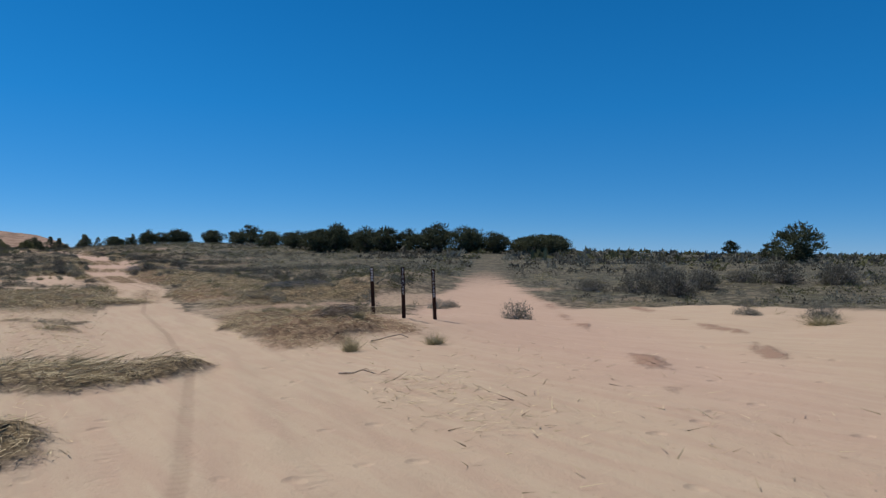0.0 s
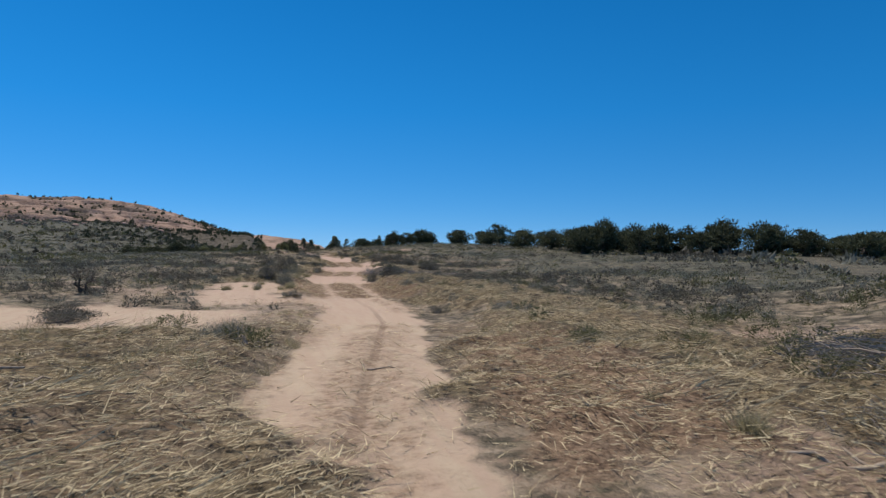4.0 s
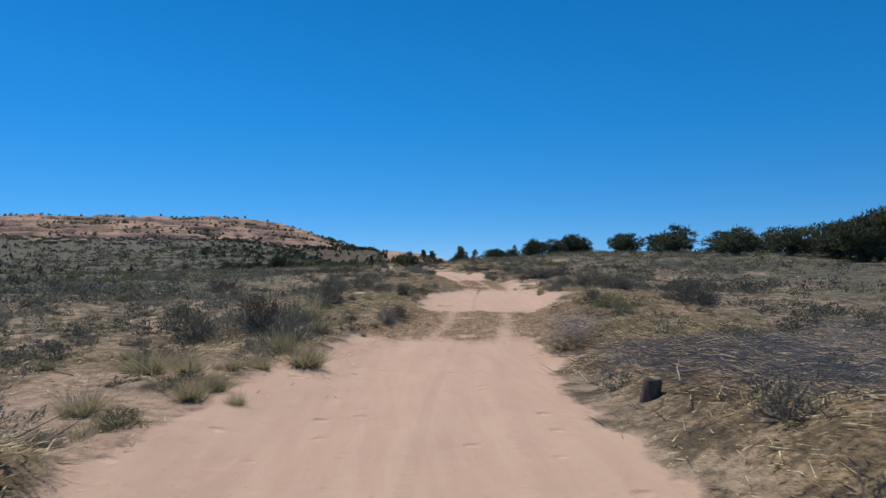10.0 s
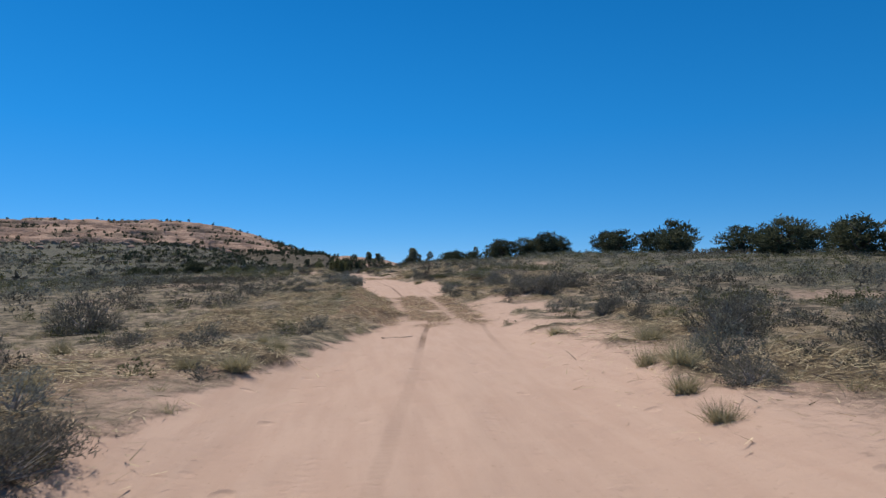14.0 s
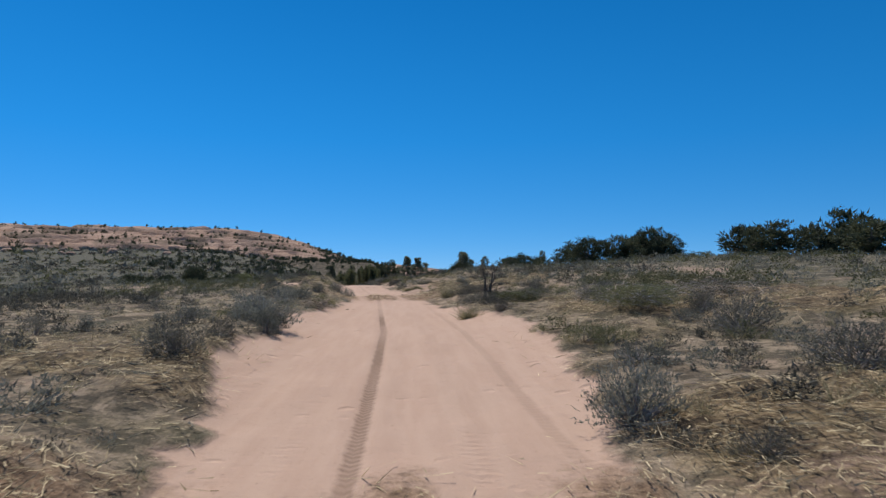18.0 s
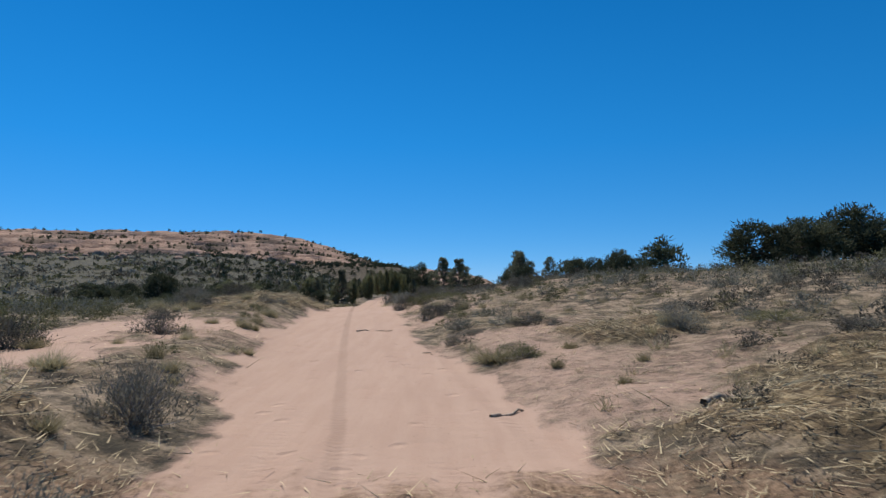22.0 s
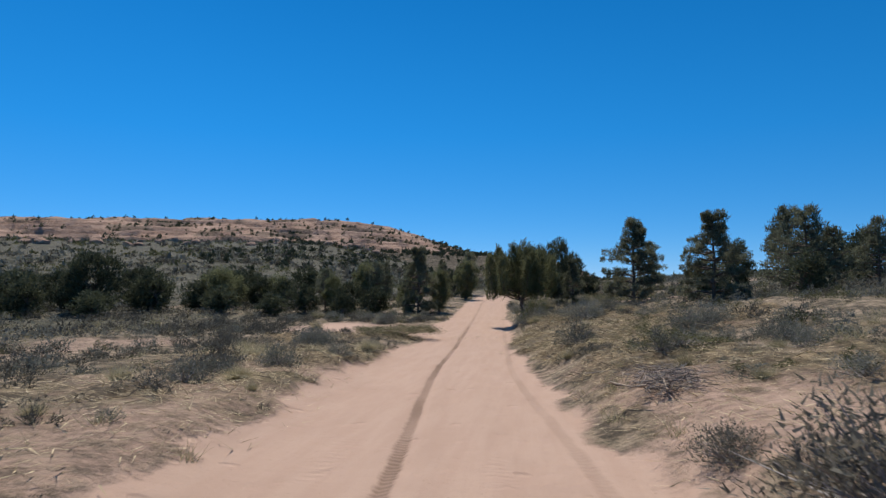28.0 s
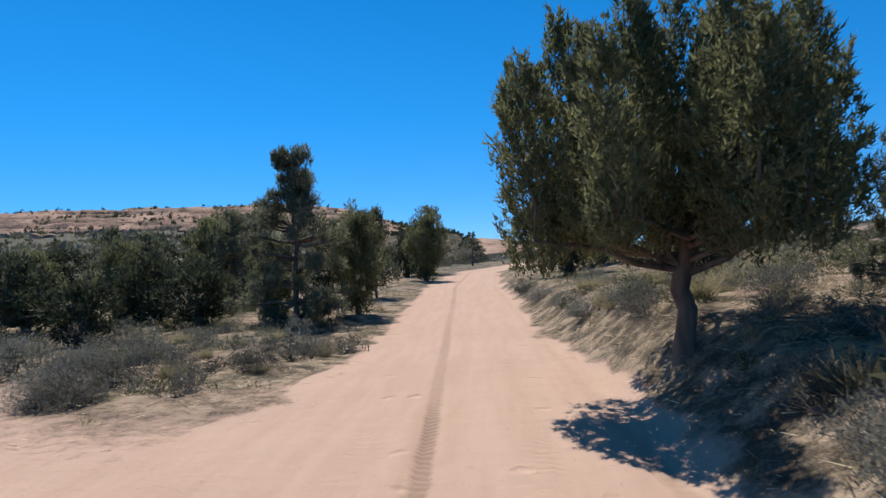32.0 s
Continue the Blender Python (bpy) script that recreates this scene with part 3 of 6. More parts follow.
def relief(x, y):
    """Banks, ruts, footmarks and lumps on top of the land."""
    u = track_u(x, y)
    a = np.abs(u)
    sand = sand_amount(x, y)
    # the track lies a little below its banks
    amount = np.where(u > 0, np.interp(y, [0, 25, 45, 60, 75, 95, 160, 172, 190, 208, 218, 224, 235, 250], [0.0, 0.05, 0.3, 0.42, 0.3, 0.25, 0.25, 0.42, 0.42, 0.5, 0.6, 0.85, 0.6, 0.3]), np.interp(y, [0, 25, 60, 100, 150, 166, 175, 185, 200, 210], [0.0, 0.1, 0.2, 0.25, 0.3, 0.4, 0.55, 0.3, 0.25, 0.05]))
    z = amount * smooth(1.5, 3.0, a) * (1 - 0.5 * smooth(4, 9, a))
    z = z + 0.26 * straw_amount(x, y) * (1 - sand) * fbm(np.asarray(x) / 0.6, np.asarray(y) / 0.6, 91, 3)
    z = z + 0.22 * mats_on_track(x, y) * (fbm(np.asarray(x) / 0.5, np.asarray(y) / 0.5, 97, 3) - 0.15)
    z = z - 0.07 * rut_amount(x, y) + 0.03 * np.exp(-((a - 0.4) / 0.25) ** 2)
    z = z + 0.3 * (fbm(np.asarray(x) / 1.3, np.asarray(y) / 1.3, 107, 4) - 0.42) * (1 - sand) * smooth(1.2, 3.0, a)
    z = z + branch_marks(x, y) * (0.16 * fbm(np.asarray(x) / 0.5, np.asarray(y) / 0.5, 331, 2) - 0.05)
    z = z + 0.05 * (fbm(np.asarray(x) / 0.9, np.asarray(y) / 0.9, 101, 4) - 0.5) + 0.042 * (fbm(np.asarray(x) / 0.22, np.asarray(y) / 0.22, 103, 2) - 0.5)
    return z


def ground_z(x, y):
    near = 1 - smooth(25, 45, np.abs(np.asarray(x) - road_x(y)))
    return land(x, y) + near * relief(x, y)


def spread(edges_steps):
    """Coordinates that run through stretches with growing steps: (from, to, first step, growth)."""
    out = []
    for a, b, s, g in edges_steps:
        v = a
        while v < b - 1e-6:
            out.append(v)
            v += s
            s *= g
    return out


def build_ground():
    side = spread([(0, 2.4, 0.08, 1.0), (2.4, 5, 0.14, 1.0), (5, 16, 0.26, 1.03), (16, 4000, 0.8, 1.11)]) + [4000]
    us = np.array(sorted([-v for v in side[1:]] + side))
    back = [-v for v in spread([(3, 900, 0.6, 1.15)])][::-1]
    ys = np.array(back + spread([(-2.5, 228, 0.3, 1.0), (228, 4200, 0.4, 1.04)]) + [4200])
    U, Y = np.meshgrid(us, ys)
    X = road_x(np.clip(Y, -60, 330)) + U
    Z = ground_z(X, Y)
    far = smooth(2000, 4000, np.hypot(X, Y))
    Z = Z * (1 - far)
    ny, nx = U.shape
    idx = np.arange(ny * nx).reshape(ny, nx)
    faces = np.stack([idx[:-1, :-1], idx[:-1, 1:], idx[1:, 1:], idx[1:, :-1]], -1).reshape(-1, 4)
    me = mesh_from("ground", np.stack([X, Y, Z], -1).reshape(-1, 3), faces, GROUND, sharp=False)
    at = me.color_attributes.new("cover", "FLOAT_COLOR", "POINT")
    sand = sand_amount(X, Y)
    mats = mats_on_track(X, Y)
    straw = np.clip(straw_amount(X, Y) * (1 - mats), 0, 1)
    dist = np.abs(X - road_x(Y))
    brush = np.clip(smooth(5, 26, dist) * 0.85 + 0.25 * smooth(0.45, 0.6, fbm(X / 8, Y / 8, 131)) + smooth(140, 300, np.hypot(X - 8, Y - 71)), 0, 1)
    col = np.stack([sand, straw, np.clip(rut_depth(X, Y), 0, 1), brush], -1)
    at.data.foreach_set("color", col.astype(np.float32).ravel())
    lane = sum(w * np.exp(-((U - u0) / 0.13) ** 2) for u0, w in ((-0.95, 0.9), (-0.38, 0.7), (0.55, 0.9), (1.33, 0.6)))
    side_pink = 0.8 * (1 - smooth(1.5, 5.0, fork_dist(X, Y) + 2.5 * (fbm(X / 4, Y / 4, 321) - 0.5))) * smooth(3.0, 7.0, X - road_x(Y)) * (Y < 120)
    for key, values in (("branch", branch_marks(X, Y)), ("side_pink", np.maximum(side_pink, 0.9 * smooth(17, 20, Y) * (Y < 40) * smooth(1.5, 3.0, X - road_x(Y)) * (1 - smooth(7, 10, X - road_x(Y))))), ("chips", mats), ("lane", rut_lane(X, Y)), ("tread", np.clip(lane, 0, 1))):
        me.attributes.new(key, "FLOAT", "POINT").data.foreach_set("value", values.astype(np.float32).ravel())
    return tagged(new("ground", me), "pink sandy desert ground with a vehicle track and dry litter", "ground", kind="structure")


build_ground()


def build_hill(name, centre, th0, th1, top, r0, r1, label, base_z, seed, wooded=0.9, nt_=300, nr=140):
    """A long bare sandstone hill: height by bearing (top, in degrees of rise) and by distance."""
    th = np.linspace(th0, th1, nt_)
    rr = np.concatenate([np.linspace(-0.35, 0, 12)[:-1], np.linspace(0, 1, nr), np.linspace(1.03, 1.6, 20)])
    TH, S = np.meshgrid(th, rr)
    wob = 40 * (fbm(TH / 2.3, S * 3, seed) - 0.5)
    R = r0 + (r1 - r0) * S + wob
    X = centre[0] - np.sin(np.radians(TH)) * R
    Y = centre[1] + np.cos(np.radians(TH)) * R
    crest = np.interp(TH, [p[0] for p in top], [p[1] for p in top])
    full = np.tan(np.radians(crest)) * r1
    prof = np.clip(S, 0, 1) ** 0.8
    level = prof * 7 + 1.6 * fbm(TH / 3.5, S * 1.5, seed + 3)
    part_ = level - np.floor(level)
    held = 0.2 + 0.8 * smooth(0.38, 0.56, fbm(TH / 2.2, S * 5, seed + 4))
    step = held * (smooth(0.68, 0.86, part_) - part_) / 7
    shape = np.clip(prof + step, 0, 1.02) * (1 - smooth(1.05, 1.6, S) * 0.8)
    Z = base_z + (full - base_z) * shape
    Z = Z + 3.0 * (fbm(X / 30, Y / 30, seed + 5) - 0.5) * smooth(0, 0.1, S) * smooth(0.0, 10.0, full)
    Z = Z - 40 * np.clip(-S, 0, 1) - 6 * (1 - smooth(0, 1.2, np.minimum(TH - th0, th1 - TH)))
    ny, nx = TH.shape
    idx = np.arange(ny * nx).reshape(ny, nx)
    faces = np.stack([idx[:-1, 1:], idx[:-1, :-1], idx[1:, :-1], idx[1:, 1:]], -1).reshape(-1, 4)
    me = mesh_from(name, np.stack([X, Y, Z], -1).reshape(-1, 3), faces, ROCK, sharp=False)
    at = me.color_attributes.new("cover", "FLOAT_COLOR", "POINT")
    flank = 1 - smooth(th0 + 3.4, th0 + 6.4, TH + 5 * (fbm(TH / 1.2, S * 6, seed + 9) - 0.5))
    scr = np.clip(np.maximum.reduce([0.65 * wooded * flank, smooth(0.60, 0.66, fbm(TH / 1.5, S * 9, seed + 7)) * 0.55, (1 - smooth(0.02, 0.14, S)) * wooded]), 0, 1)
    at.data.foreach_set("color", np.stack([scr, scr, scr, np.ones_like(scr)], -1).astype(np.float32).ravel())
    tagged(new(name, me), label, "hill", kind="structure")
    return X, Y, Z, TH, S


HILL = build_hill("sandstone_hill", (8, 71), 1.2, 62, [(1.2, 0.9), (4, 1.75), (6.5, 2.7), (8, 3.25), (10, 3.75), (12, 4.05), (15, 4.1), (22, 4.15), (30, 3.9), (40, 3.7), (52, 2.5), (62, 1.0)], 510, 780, "long bare pink sandstone hill with scattered dark trees", 14, 3)
build_hill("sandstone_mesa", (8, 71), -5, 5, [(-5, 0.3), (-2.4, 1.15), (-0.5, 1.42), (1.5, 1.5), (5, 1.4)], 1100, 1400, "low far pink sandstone mesa", 3, 9, 0.15, 90, 36)


# ---- plants: mesh pieces ----
def rng_of(seed):
    return np.random.default_rng(seed)


def slivers(base, axis, length, width, rng, flat=False):
    """Thin three-cornered blades: base points, unit axes, lengths and widths."""
    n = len(base)
    side = np.cross(axis, (rng.normal(size=(n, 3)) * 0.25 + (0, 0, 1)) if flat else rng.normal(size=(n, 3)))
    side /= np.linalg.norm(side, axis=1)[:, None] + 1e-9
    w = (np.asarray(width) * np.ones(n))[:, None] / 2
    tip = base + axis * (np.asarray(length) * np.ones(n))[:, None]
    v = np.stack([base - side * w, base + side * w, tip], 1).reshape(-1, 3)
    return v, np.arange(3 * n).reshape(-1, 3)


def unit(v):
    return v / (np.linalg.norm(v, axis=-1)[..., None] + 1e-9)


def shrub_leaves(n, seed, leaf=0.16, wide=0.05, tall=0.85, hollow=0.5):
    """Foliage of a twiggy desert shrub about one metre in radius."""
    r = rng_of(seed)
    d = unit(r.normal(size=(n, 3)))
    d[:, 2] = np.abs(d[:, 2])
    lobes = unit(r.normal(size=(9, 3)) * (1, 1, 0.6) + (0, 0, 0.35))
    lump = 0.62 + 0.5 * np.max(np.clip(d @ lobes.T, 0, 1) ** 5 * r.uniform(0.4, 1, 9), axis=1)
    rad = lump * (hollow + (1 - hollow) * r.random(n) ** 0.5)
    p = d * rad[:, None] * (1, 1, tall) + (0, 0, 0.02)
    if n >= 100:                          # leaves sit in sprigs on the twigs' ends
        k = r.integers(0, max(14, n // 22), n)
        p = p[k] * r.uniform(0.86, 1.04, n)[:, None] + r.normal(size=(n, 3)) * (0.085, 0.085, 0.075)
        p[:, 2] = np.abs(p[:, 2])
        d = unit(p)
    ax = unit(d * 0.45 + (0, 0, 0.4) + r.normal(size=(n, 3)) * 0.55)
    return slivers(p, ax, leaf * r.uniform(0.5, 1.4, n), wide * r.uniform(0.6, 1.4, n), r)


def shrub_stems(n, seed, tall=0.8):
    r = rng_of(seed)
    d = unit(r.normal(size=(n, 3)) * (1, 1, 0.5) + (0, 0, 0.55))
    d[:, 2] = np.abs(d[:, 2])
    return slivers(r.normal(size=(n, 3)) * (0.06, 0.06, 0.0), d, tall * r.uniform(0.6, 1.1, n), 0.035, r)


def tuft_blades(n, seed, lean=0.55):
    """A bunch of dry grass, one metre tall before scaling."""
    r = rng_of(seed)
    d = unit(r.normal(size=(n, 3)) * (lean, lean, 0.12) + (0, 0, 0.8))
    b = r.normal(size=(n, 3)) * (0.14, 0.14, 0.0)
    return slivers(b, d, r.uniform(0.4, 1.05, n), 0.022, r)


def tube(points, radii, sides=6):
    points, radii = np.asarray(points, float), np.asarray(radii, float)
    n = len(points)
    t = unit(np.gradient(points, axis=0))
    ref = np.where(np.abs(t[:, 2:3]) > 0.9, [[1.0, 0, 0]], [[0, 0, 1.0]])
    a = unit(np.cross(t, ref))
    b = np.cross(t, a)
    k = np.arange(sides) * 2 * np.pi / sides
    v = points[:, None] + radii[:, None, None] * (np.cos(k)[None, :, None] * a[:, None] + np.sin(k)[None, :, None] * b[:, None])
    i, j = np.meshgrid(np.arange(n - 1), np.arange(sides), indexing="ij")
    j2 = (j + 1) % sides
    f = np.stack([i * sides + j, i * sides + j2, (i + 1) * sides + j2, (i + 1) * sides + j], -1).reshape(-1, 4)
    return v.reshape(-1, 3), f


def join(pieces):
    vs, fs, k = [], [], 0
    for v, f in pieces:
        vs.append(v)
        fs.append(f + k)
        k += len(v)
    return np.concatenate(vs), np.concatenate(fs)


def bent(a, b, seed, wobble=0.12, n=5):
    r = rng_of(seed)
    t = np.linspace(0, 1, n)[:, None]
    p = np.asarray(a) * (1 - t) + np.asarray(b) * t
    p[1:-1] += r.normal(size=(n - 2, 3)) * wobble * np.linalg.norm(np.asarray(b) - np.asarray(a))
    return p


def sprays(centres, size, n, seed, up=0.6, out=0.5, leaf=0.2, wide=0.07, middle=(0, 0, 0.5)):
    """Leaf sprays in clumps round the centres."""
    r = rng_of(seed)
    c = r.integers(0, len(centres), n)
    d = unit(r.normal(size=(n, 3)))
    p = centres[c] + d * (size[c] * r.random(n) ** 0.45)[:, None]
    ax = unit(d * 0.6 + unit(p - np.asarray(middle)) * out + (0, 0, up) + r.normal(size=(n, 3)) * 0.7)
    return slivers(p, ax, leaf * r.uniform(0.5, 1.4, n), wide * r.uniform(0.6, 1.4, n), r)


def plume_juniper(seed, leaves):
    """Trunk and crown of an old juniper, one metre high and across: upright pointed plumes that fan out from a forked trunk."""
    r = rng_of(seed)
    tufts, wood = [], []
    wood.append(tube(bent((0, 0, -0.05), (0.015, 0.0, 0.36), seed + 2, 0.015, 8), np.array([1.45, 1.15, 1.0, 0.95, 0.92, 0.95, 0.9, 0.75]) * 0.025, 12))
    for count, rad, low, high, girth in ((11, 0.39, 0.68, 0.86, 0.092), (8, 0.27, 0.80, 0.95, 0.098), (5, 0.14, 0.88, 0.99, 0.10), (1, 0.02, 0.98, 1.0, 0.10)):
        for k in range(count):
            ang = 2 * math.pi * (k + 0.25 * r.normal()) / count + rad * 9
            out = np.array((math.cos(ang), math.sin(ang), 0.0))
            reach = rad * r.uniform(0.88, 1.05)
            top = r.uniform(low, high)
            foot = out * reach * 0.9 + (0, 0, r.uniform(0.29, 0.36) - 0.03 * (rad > 0.3))
            head = out * reach * r.uniform(0.92, 1.08) + (0, 0, top)
            fork = np.array((0.012, 0, r.uniform(0.22, 0.35)))
            wood.append(tube(np.concatenate([bent(fork, foot + (0, 0, 0.07), seed + 20 + k, 0.07, 4), bent(foot + (0, 0, 0.07), foot * 0.35 + head * 0.65, seed + 50 + k, 0.03, 4)[1:]]), np.linspace(0.0105, 0.002, 7), 5))
            n = int(170 * (top - foot[2]) / 0.5)
            q = r.random(n)
            wide = girth * (np.minimum(1, 0.55 + 1.6 * q) * (1 - q ** 2.2) ** 0.8 + 0.09) * r.uniform(0.75, 1.2)
            turn = r.uniform(0, 2 * math.pi, n)
            off = wide * r.random(n) ** 0.4
            c = foot + (head - foot) * q[:, None] + np.stack([np.cos(turn) * off, np.sin(turn) * off, r.normal(size=n) * 0.02], -1)
            lean = np.stack([np.cos(turn) * 0.4, np.sin(turn) * 0.4, np.ones(n) * 1.2], -1)
            tufts.append(np.concatenate([c, unit(lean + r.normal(size=(n, 3)) * 0.25), r.uniform(0.022, 0.05, n)[:, None]], 1))
    tufts = np.concatenate(tufts)
    pick = r.integers(0, len(tufts), leaves)
    c, way, size = tufts[pick, :3], tufts[pick, 3:6], tufts[pick, 6:]
    along = r.random((leaves, 1))
    p = c + way * size * (1.6 * along - 0.6) + r.normal(size=(leaves, 3)) * size * 0.26 * (1.1 - along)
    crown = slivers(p, unit(way + r.normal(size=(leaves, 3)) * 0.45), 0.019 * r.uniform(0.5, 1.4, leaves), 0.0052 * r.uniform(0.6, 1.4, leaves), r)
    return wood, crown


def juniper_meshes(seed, leaves=2600, trunk=0.16, clumps=60, fine=1.0, low=0.02, vase=False):
    """Trunk and crown of a juniper one metre high and one metre across."""
    r = rng_of(seed)
    cs = []
    while len(cs) < clumps:
        p = r.uniform(-1, 1, 3)
        if 0.25 < np.linalg.norm(p) < 1:
            z = low + (1 - low) * (p[2] + 1) / 2 * 0.86 + 0.04
            belly = 0.97 - 0.3 * max(0, (z - 0.55) / 0.45)
            if vase:
                belly = 0.72 + 0.42 * min(1, max(0, (z - 0.3) / 0.3)) - 0.3 * max(0, (z - 0.72) / 0.28)
            ang = math.atan2(p[1], p[0])
            belly *= 0.85 + 0.2 * math.sin(ang * 3 + seed) * math.sin(z * 7 + seed)
            cs.append((p[0] * 0.44 * belly, p[1] * 0.44 * belly, z))
    cs = np.array(cs)
    size = r.uniform(0.05, 0.13, clumps)
    crown = sprays(cs, size, leaves, seed + 1, up=0.9, out=0.35, leaf=0.055 * fine, wide=0.018 * fine, middle=(0, 0, 0.3))
    wood = [tube(bent((0, 0, -0.05), (r.normal() * 0.03, r.normal() * 0.03, 0.3), seed + 2, 0.06), np.linspace(trunk * 0.34, trunk * 0.22, 5), 7)]
    for k in range(9):
        c = cs[r.integers(0, clumps)]
        a = (0, 0, r.uniform(0.12, 0.3))
        wood.append(tube(bent(a, c, seed + 10 + k), np.linspace(trunk * 0.16, trunk * 0.03, 5), 5))
    return wood, crown


def pinyon_meshes(seed, leaves=2600, fine=1.0, low=0.12, airy=1.0):
    """Trunk and crown of a pinyon pine one metre high and one metre across: open tiers of boughs."""
    r = rng_of(seed)
    cs, wood = [], []
    wood.append(tube(bent((0, 0, -0.05), (0.02, 0.01, 0.96), seed, 0.012, 7), np.linspace(0.03, 0.006, 7), 6))
    tiers = 11
    for k in range(tiers):
        z = low + (1 - low) * (k + 0.5) / tiers
        reach = 0.56 * (1 - 0.8 * max(0, (z - 0.15) / 0.85) ** 1.5) * r.uniform(0.7, 1.1)
        for b in range(6):
            ang = r.uniform(0, 2 * math.pi)
            rad = reach * r.uniform(0.65, 1.05)
            tip = np.array((math.cos(ang) * rad, math.sin(ang) * rad, min(0.99, z + r.uniform(-0.01, 0.05))))
            wood.append(tube(bent((0.01, 0, z - 0.02), tip, seed + 31 * k + b, 0.05, 4), np.linspace(0.011, 0.003, 4), 4))
            for q in (0.55, 0.8, 1.0):
                cs.append(tip * (q, q, 1) + r.normal(size=3) * 0.018)
    cs.append((0.02, 0.01, 0.97))
    cs = np.array(cs)
    size = r.uniform(0.03, 0.075, len(cs)) * airy
    crown = sprays(cs, size, leaves, seed + 1, up=0.5, out=0.5, leaf=0.05 * fine, wide=0.014 * fine)
    return wood, crown


def thing_of(name, parts, label, category, group=""):
    """An Empty at the base with its parts as meshes: (part name, (vertices, faces), material, label)."""
    root = new(name)
    root.empty_display_size = 0.2
    for pname, vf, material, plabel, *subs in parts:
        ob = new(pname, mesh_from(pname, vf[0], vf[1], material, pname != "trunk"))
        ob.parent = root
        if plabel:
            ob["label"] = plabel
        for sname, svf in subs:
            sub = new(sname, mesh_from(sname, svf[0], svf[1], material, False))
            sub.parent = ob
    return tagged(root, label, category, group)


def stand(ob, x, y, sx, sz, turn, sink=0.03, tilt=(0, 0)):
    m = pose(x, y, float(ground_z(x, y)) - sink, tilt[0], tilt[1], turn)
    ob.matrix_basis = m @ Matrix.Diagonal((sx, sx, sz, 1))
    return ob


USED = set()


def place_thing(proto, x, y, sx, sz, turn, tilt=(0, 0), label=""):
    """The first call moves the thing itself, later ones a copy."""
    if proto.name in USED:
        ob = copy_thing(proto, Matrix())
    else:
        USED.add(proto.name)
        ob = proto
    stand(ob, x, y, sx, sz, turn, tilt=tilt)
    if label:
        ob["label"] = label
    return ob


# ---- trees ----
def tree_row(protos, rows, seed, wider=1.0, higher=0.0):
    r = rng_of(seed)
    for k, (x, y, top, w) in enumerate(rows):
        h = top + higher - float(ground_z(x, y))
        place_thing(protos[k % len(protos)], x, y, w * wider, h, r.uniform(0, 360))


JUN_LABEL = "dense dark green juniper tree with a short trunk on sandy ground"
PIN_LABEL = "dark green pinyon pine with open tiers of boughs on sandy ground"
far_junipers = []
for k in range(5):
    wood_, crown_ = juniper_meshes(100 + 7 * k, 2450, fine=1.48, low=-0.06, clumps=85)
    far_junipers.append(thing_of("juniper_tree", [("trunk", join(wood_), BARK, ""), ("crown", crown_, DARKJUNIPER, "")], JUN_LABEL, "tree", "junipers on the plain"))
far_pinyons = []
for k in range(3):
    wood_, crown_ = pinyon_meshes(200 + 7 * k, 3800, fine=1.15)
    far_pinyons.append(thing_of("pinyon_pine", [("trunk", join(wood_), BARK, ""), ("crown", crown_, PINYON, "")], PIN_LABEL, "tree", "pinyon pines"))

middle_junipers = []
for k in range(3):
    wood_, crown_ = juniper_meshes(150 + 7 * k, 7000, fine=0.95, low=-0.04, clumps=110)
    middle_junipers.append(thing_of("juniper_tree", [("trunk", join(wood_), BARK, ""), ("crown", crown_, DARKJUNIPER, "")], JUN_LABEL, "tree", "junipers on the plain"))

# the belt of junipers to the right of the track
tree_row(middle_junipers, [(40.6, 192, 7.6, 5.6), (33.2, 190, 6.2, 5.2), (43.0, 194, 7.1, 5.0), (37.0, 191, 6.6, 4.8)], 8, 1.15)
tree_row(far_junipers, [
    (40.8, 232, 8.0, 7.0), (48.2, 186, 7.2, 5.6), (57.8, 184, 9.0, 7.2),
    (53.5, 183, 7.2, 5.5), (63.6, 170, 6.9, 5.2), (62.0, 160, 6.6, 5.6), (67.5, 161, 7.0, 6.2), (63.8, 140, 8.0, 7.0), (60.5, 142, 6.9, 5.0),
    (54.6, 130, 6.7, 6.4), (58.8, 131, 7.4, 6.8), (64.9, 130, 5.7, 6.2), (53.1, 140, 5.8, 6.0), (35.6, 231, 6.0, 4.4), (33.4, 250, 6.4, 7.2)], 1, 1.12)
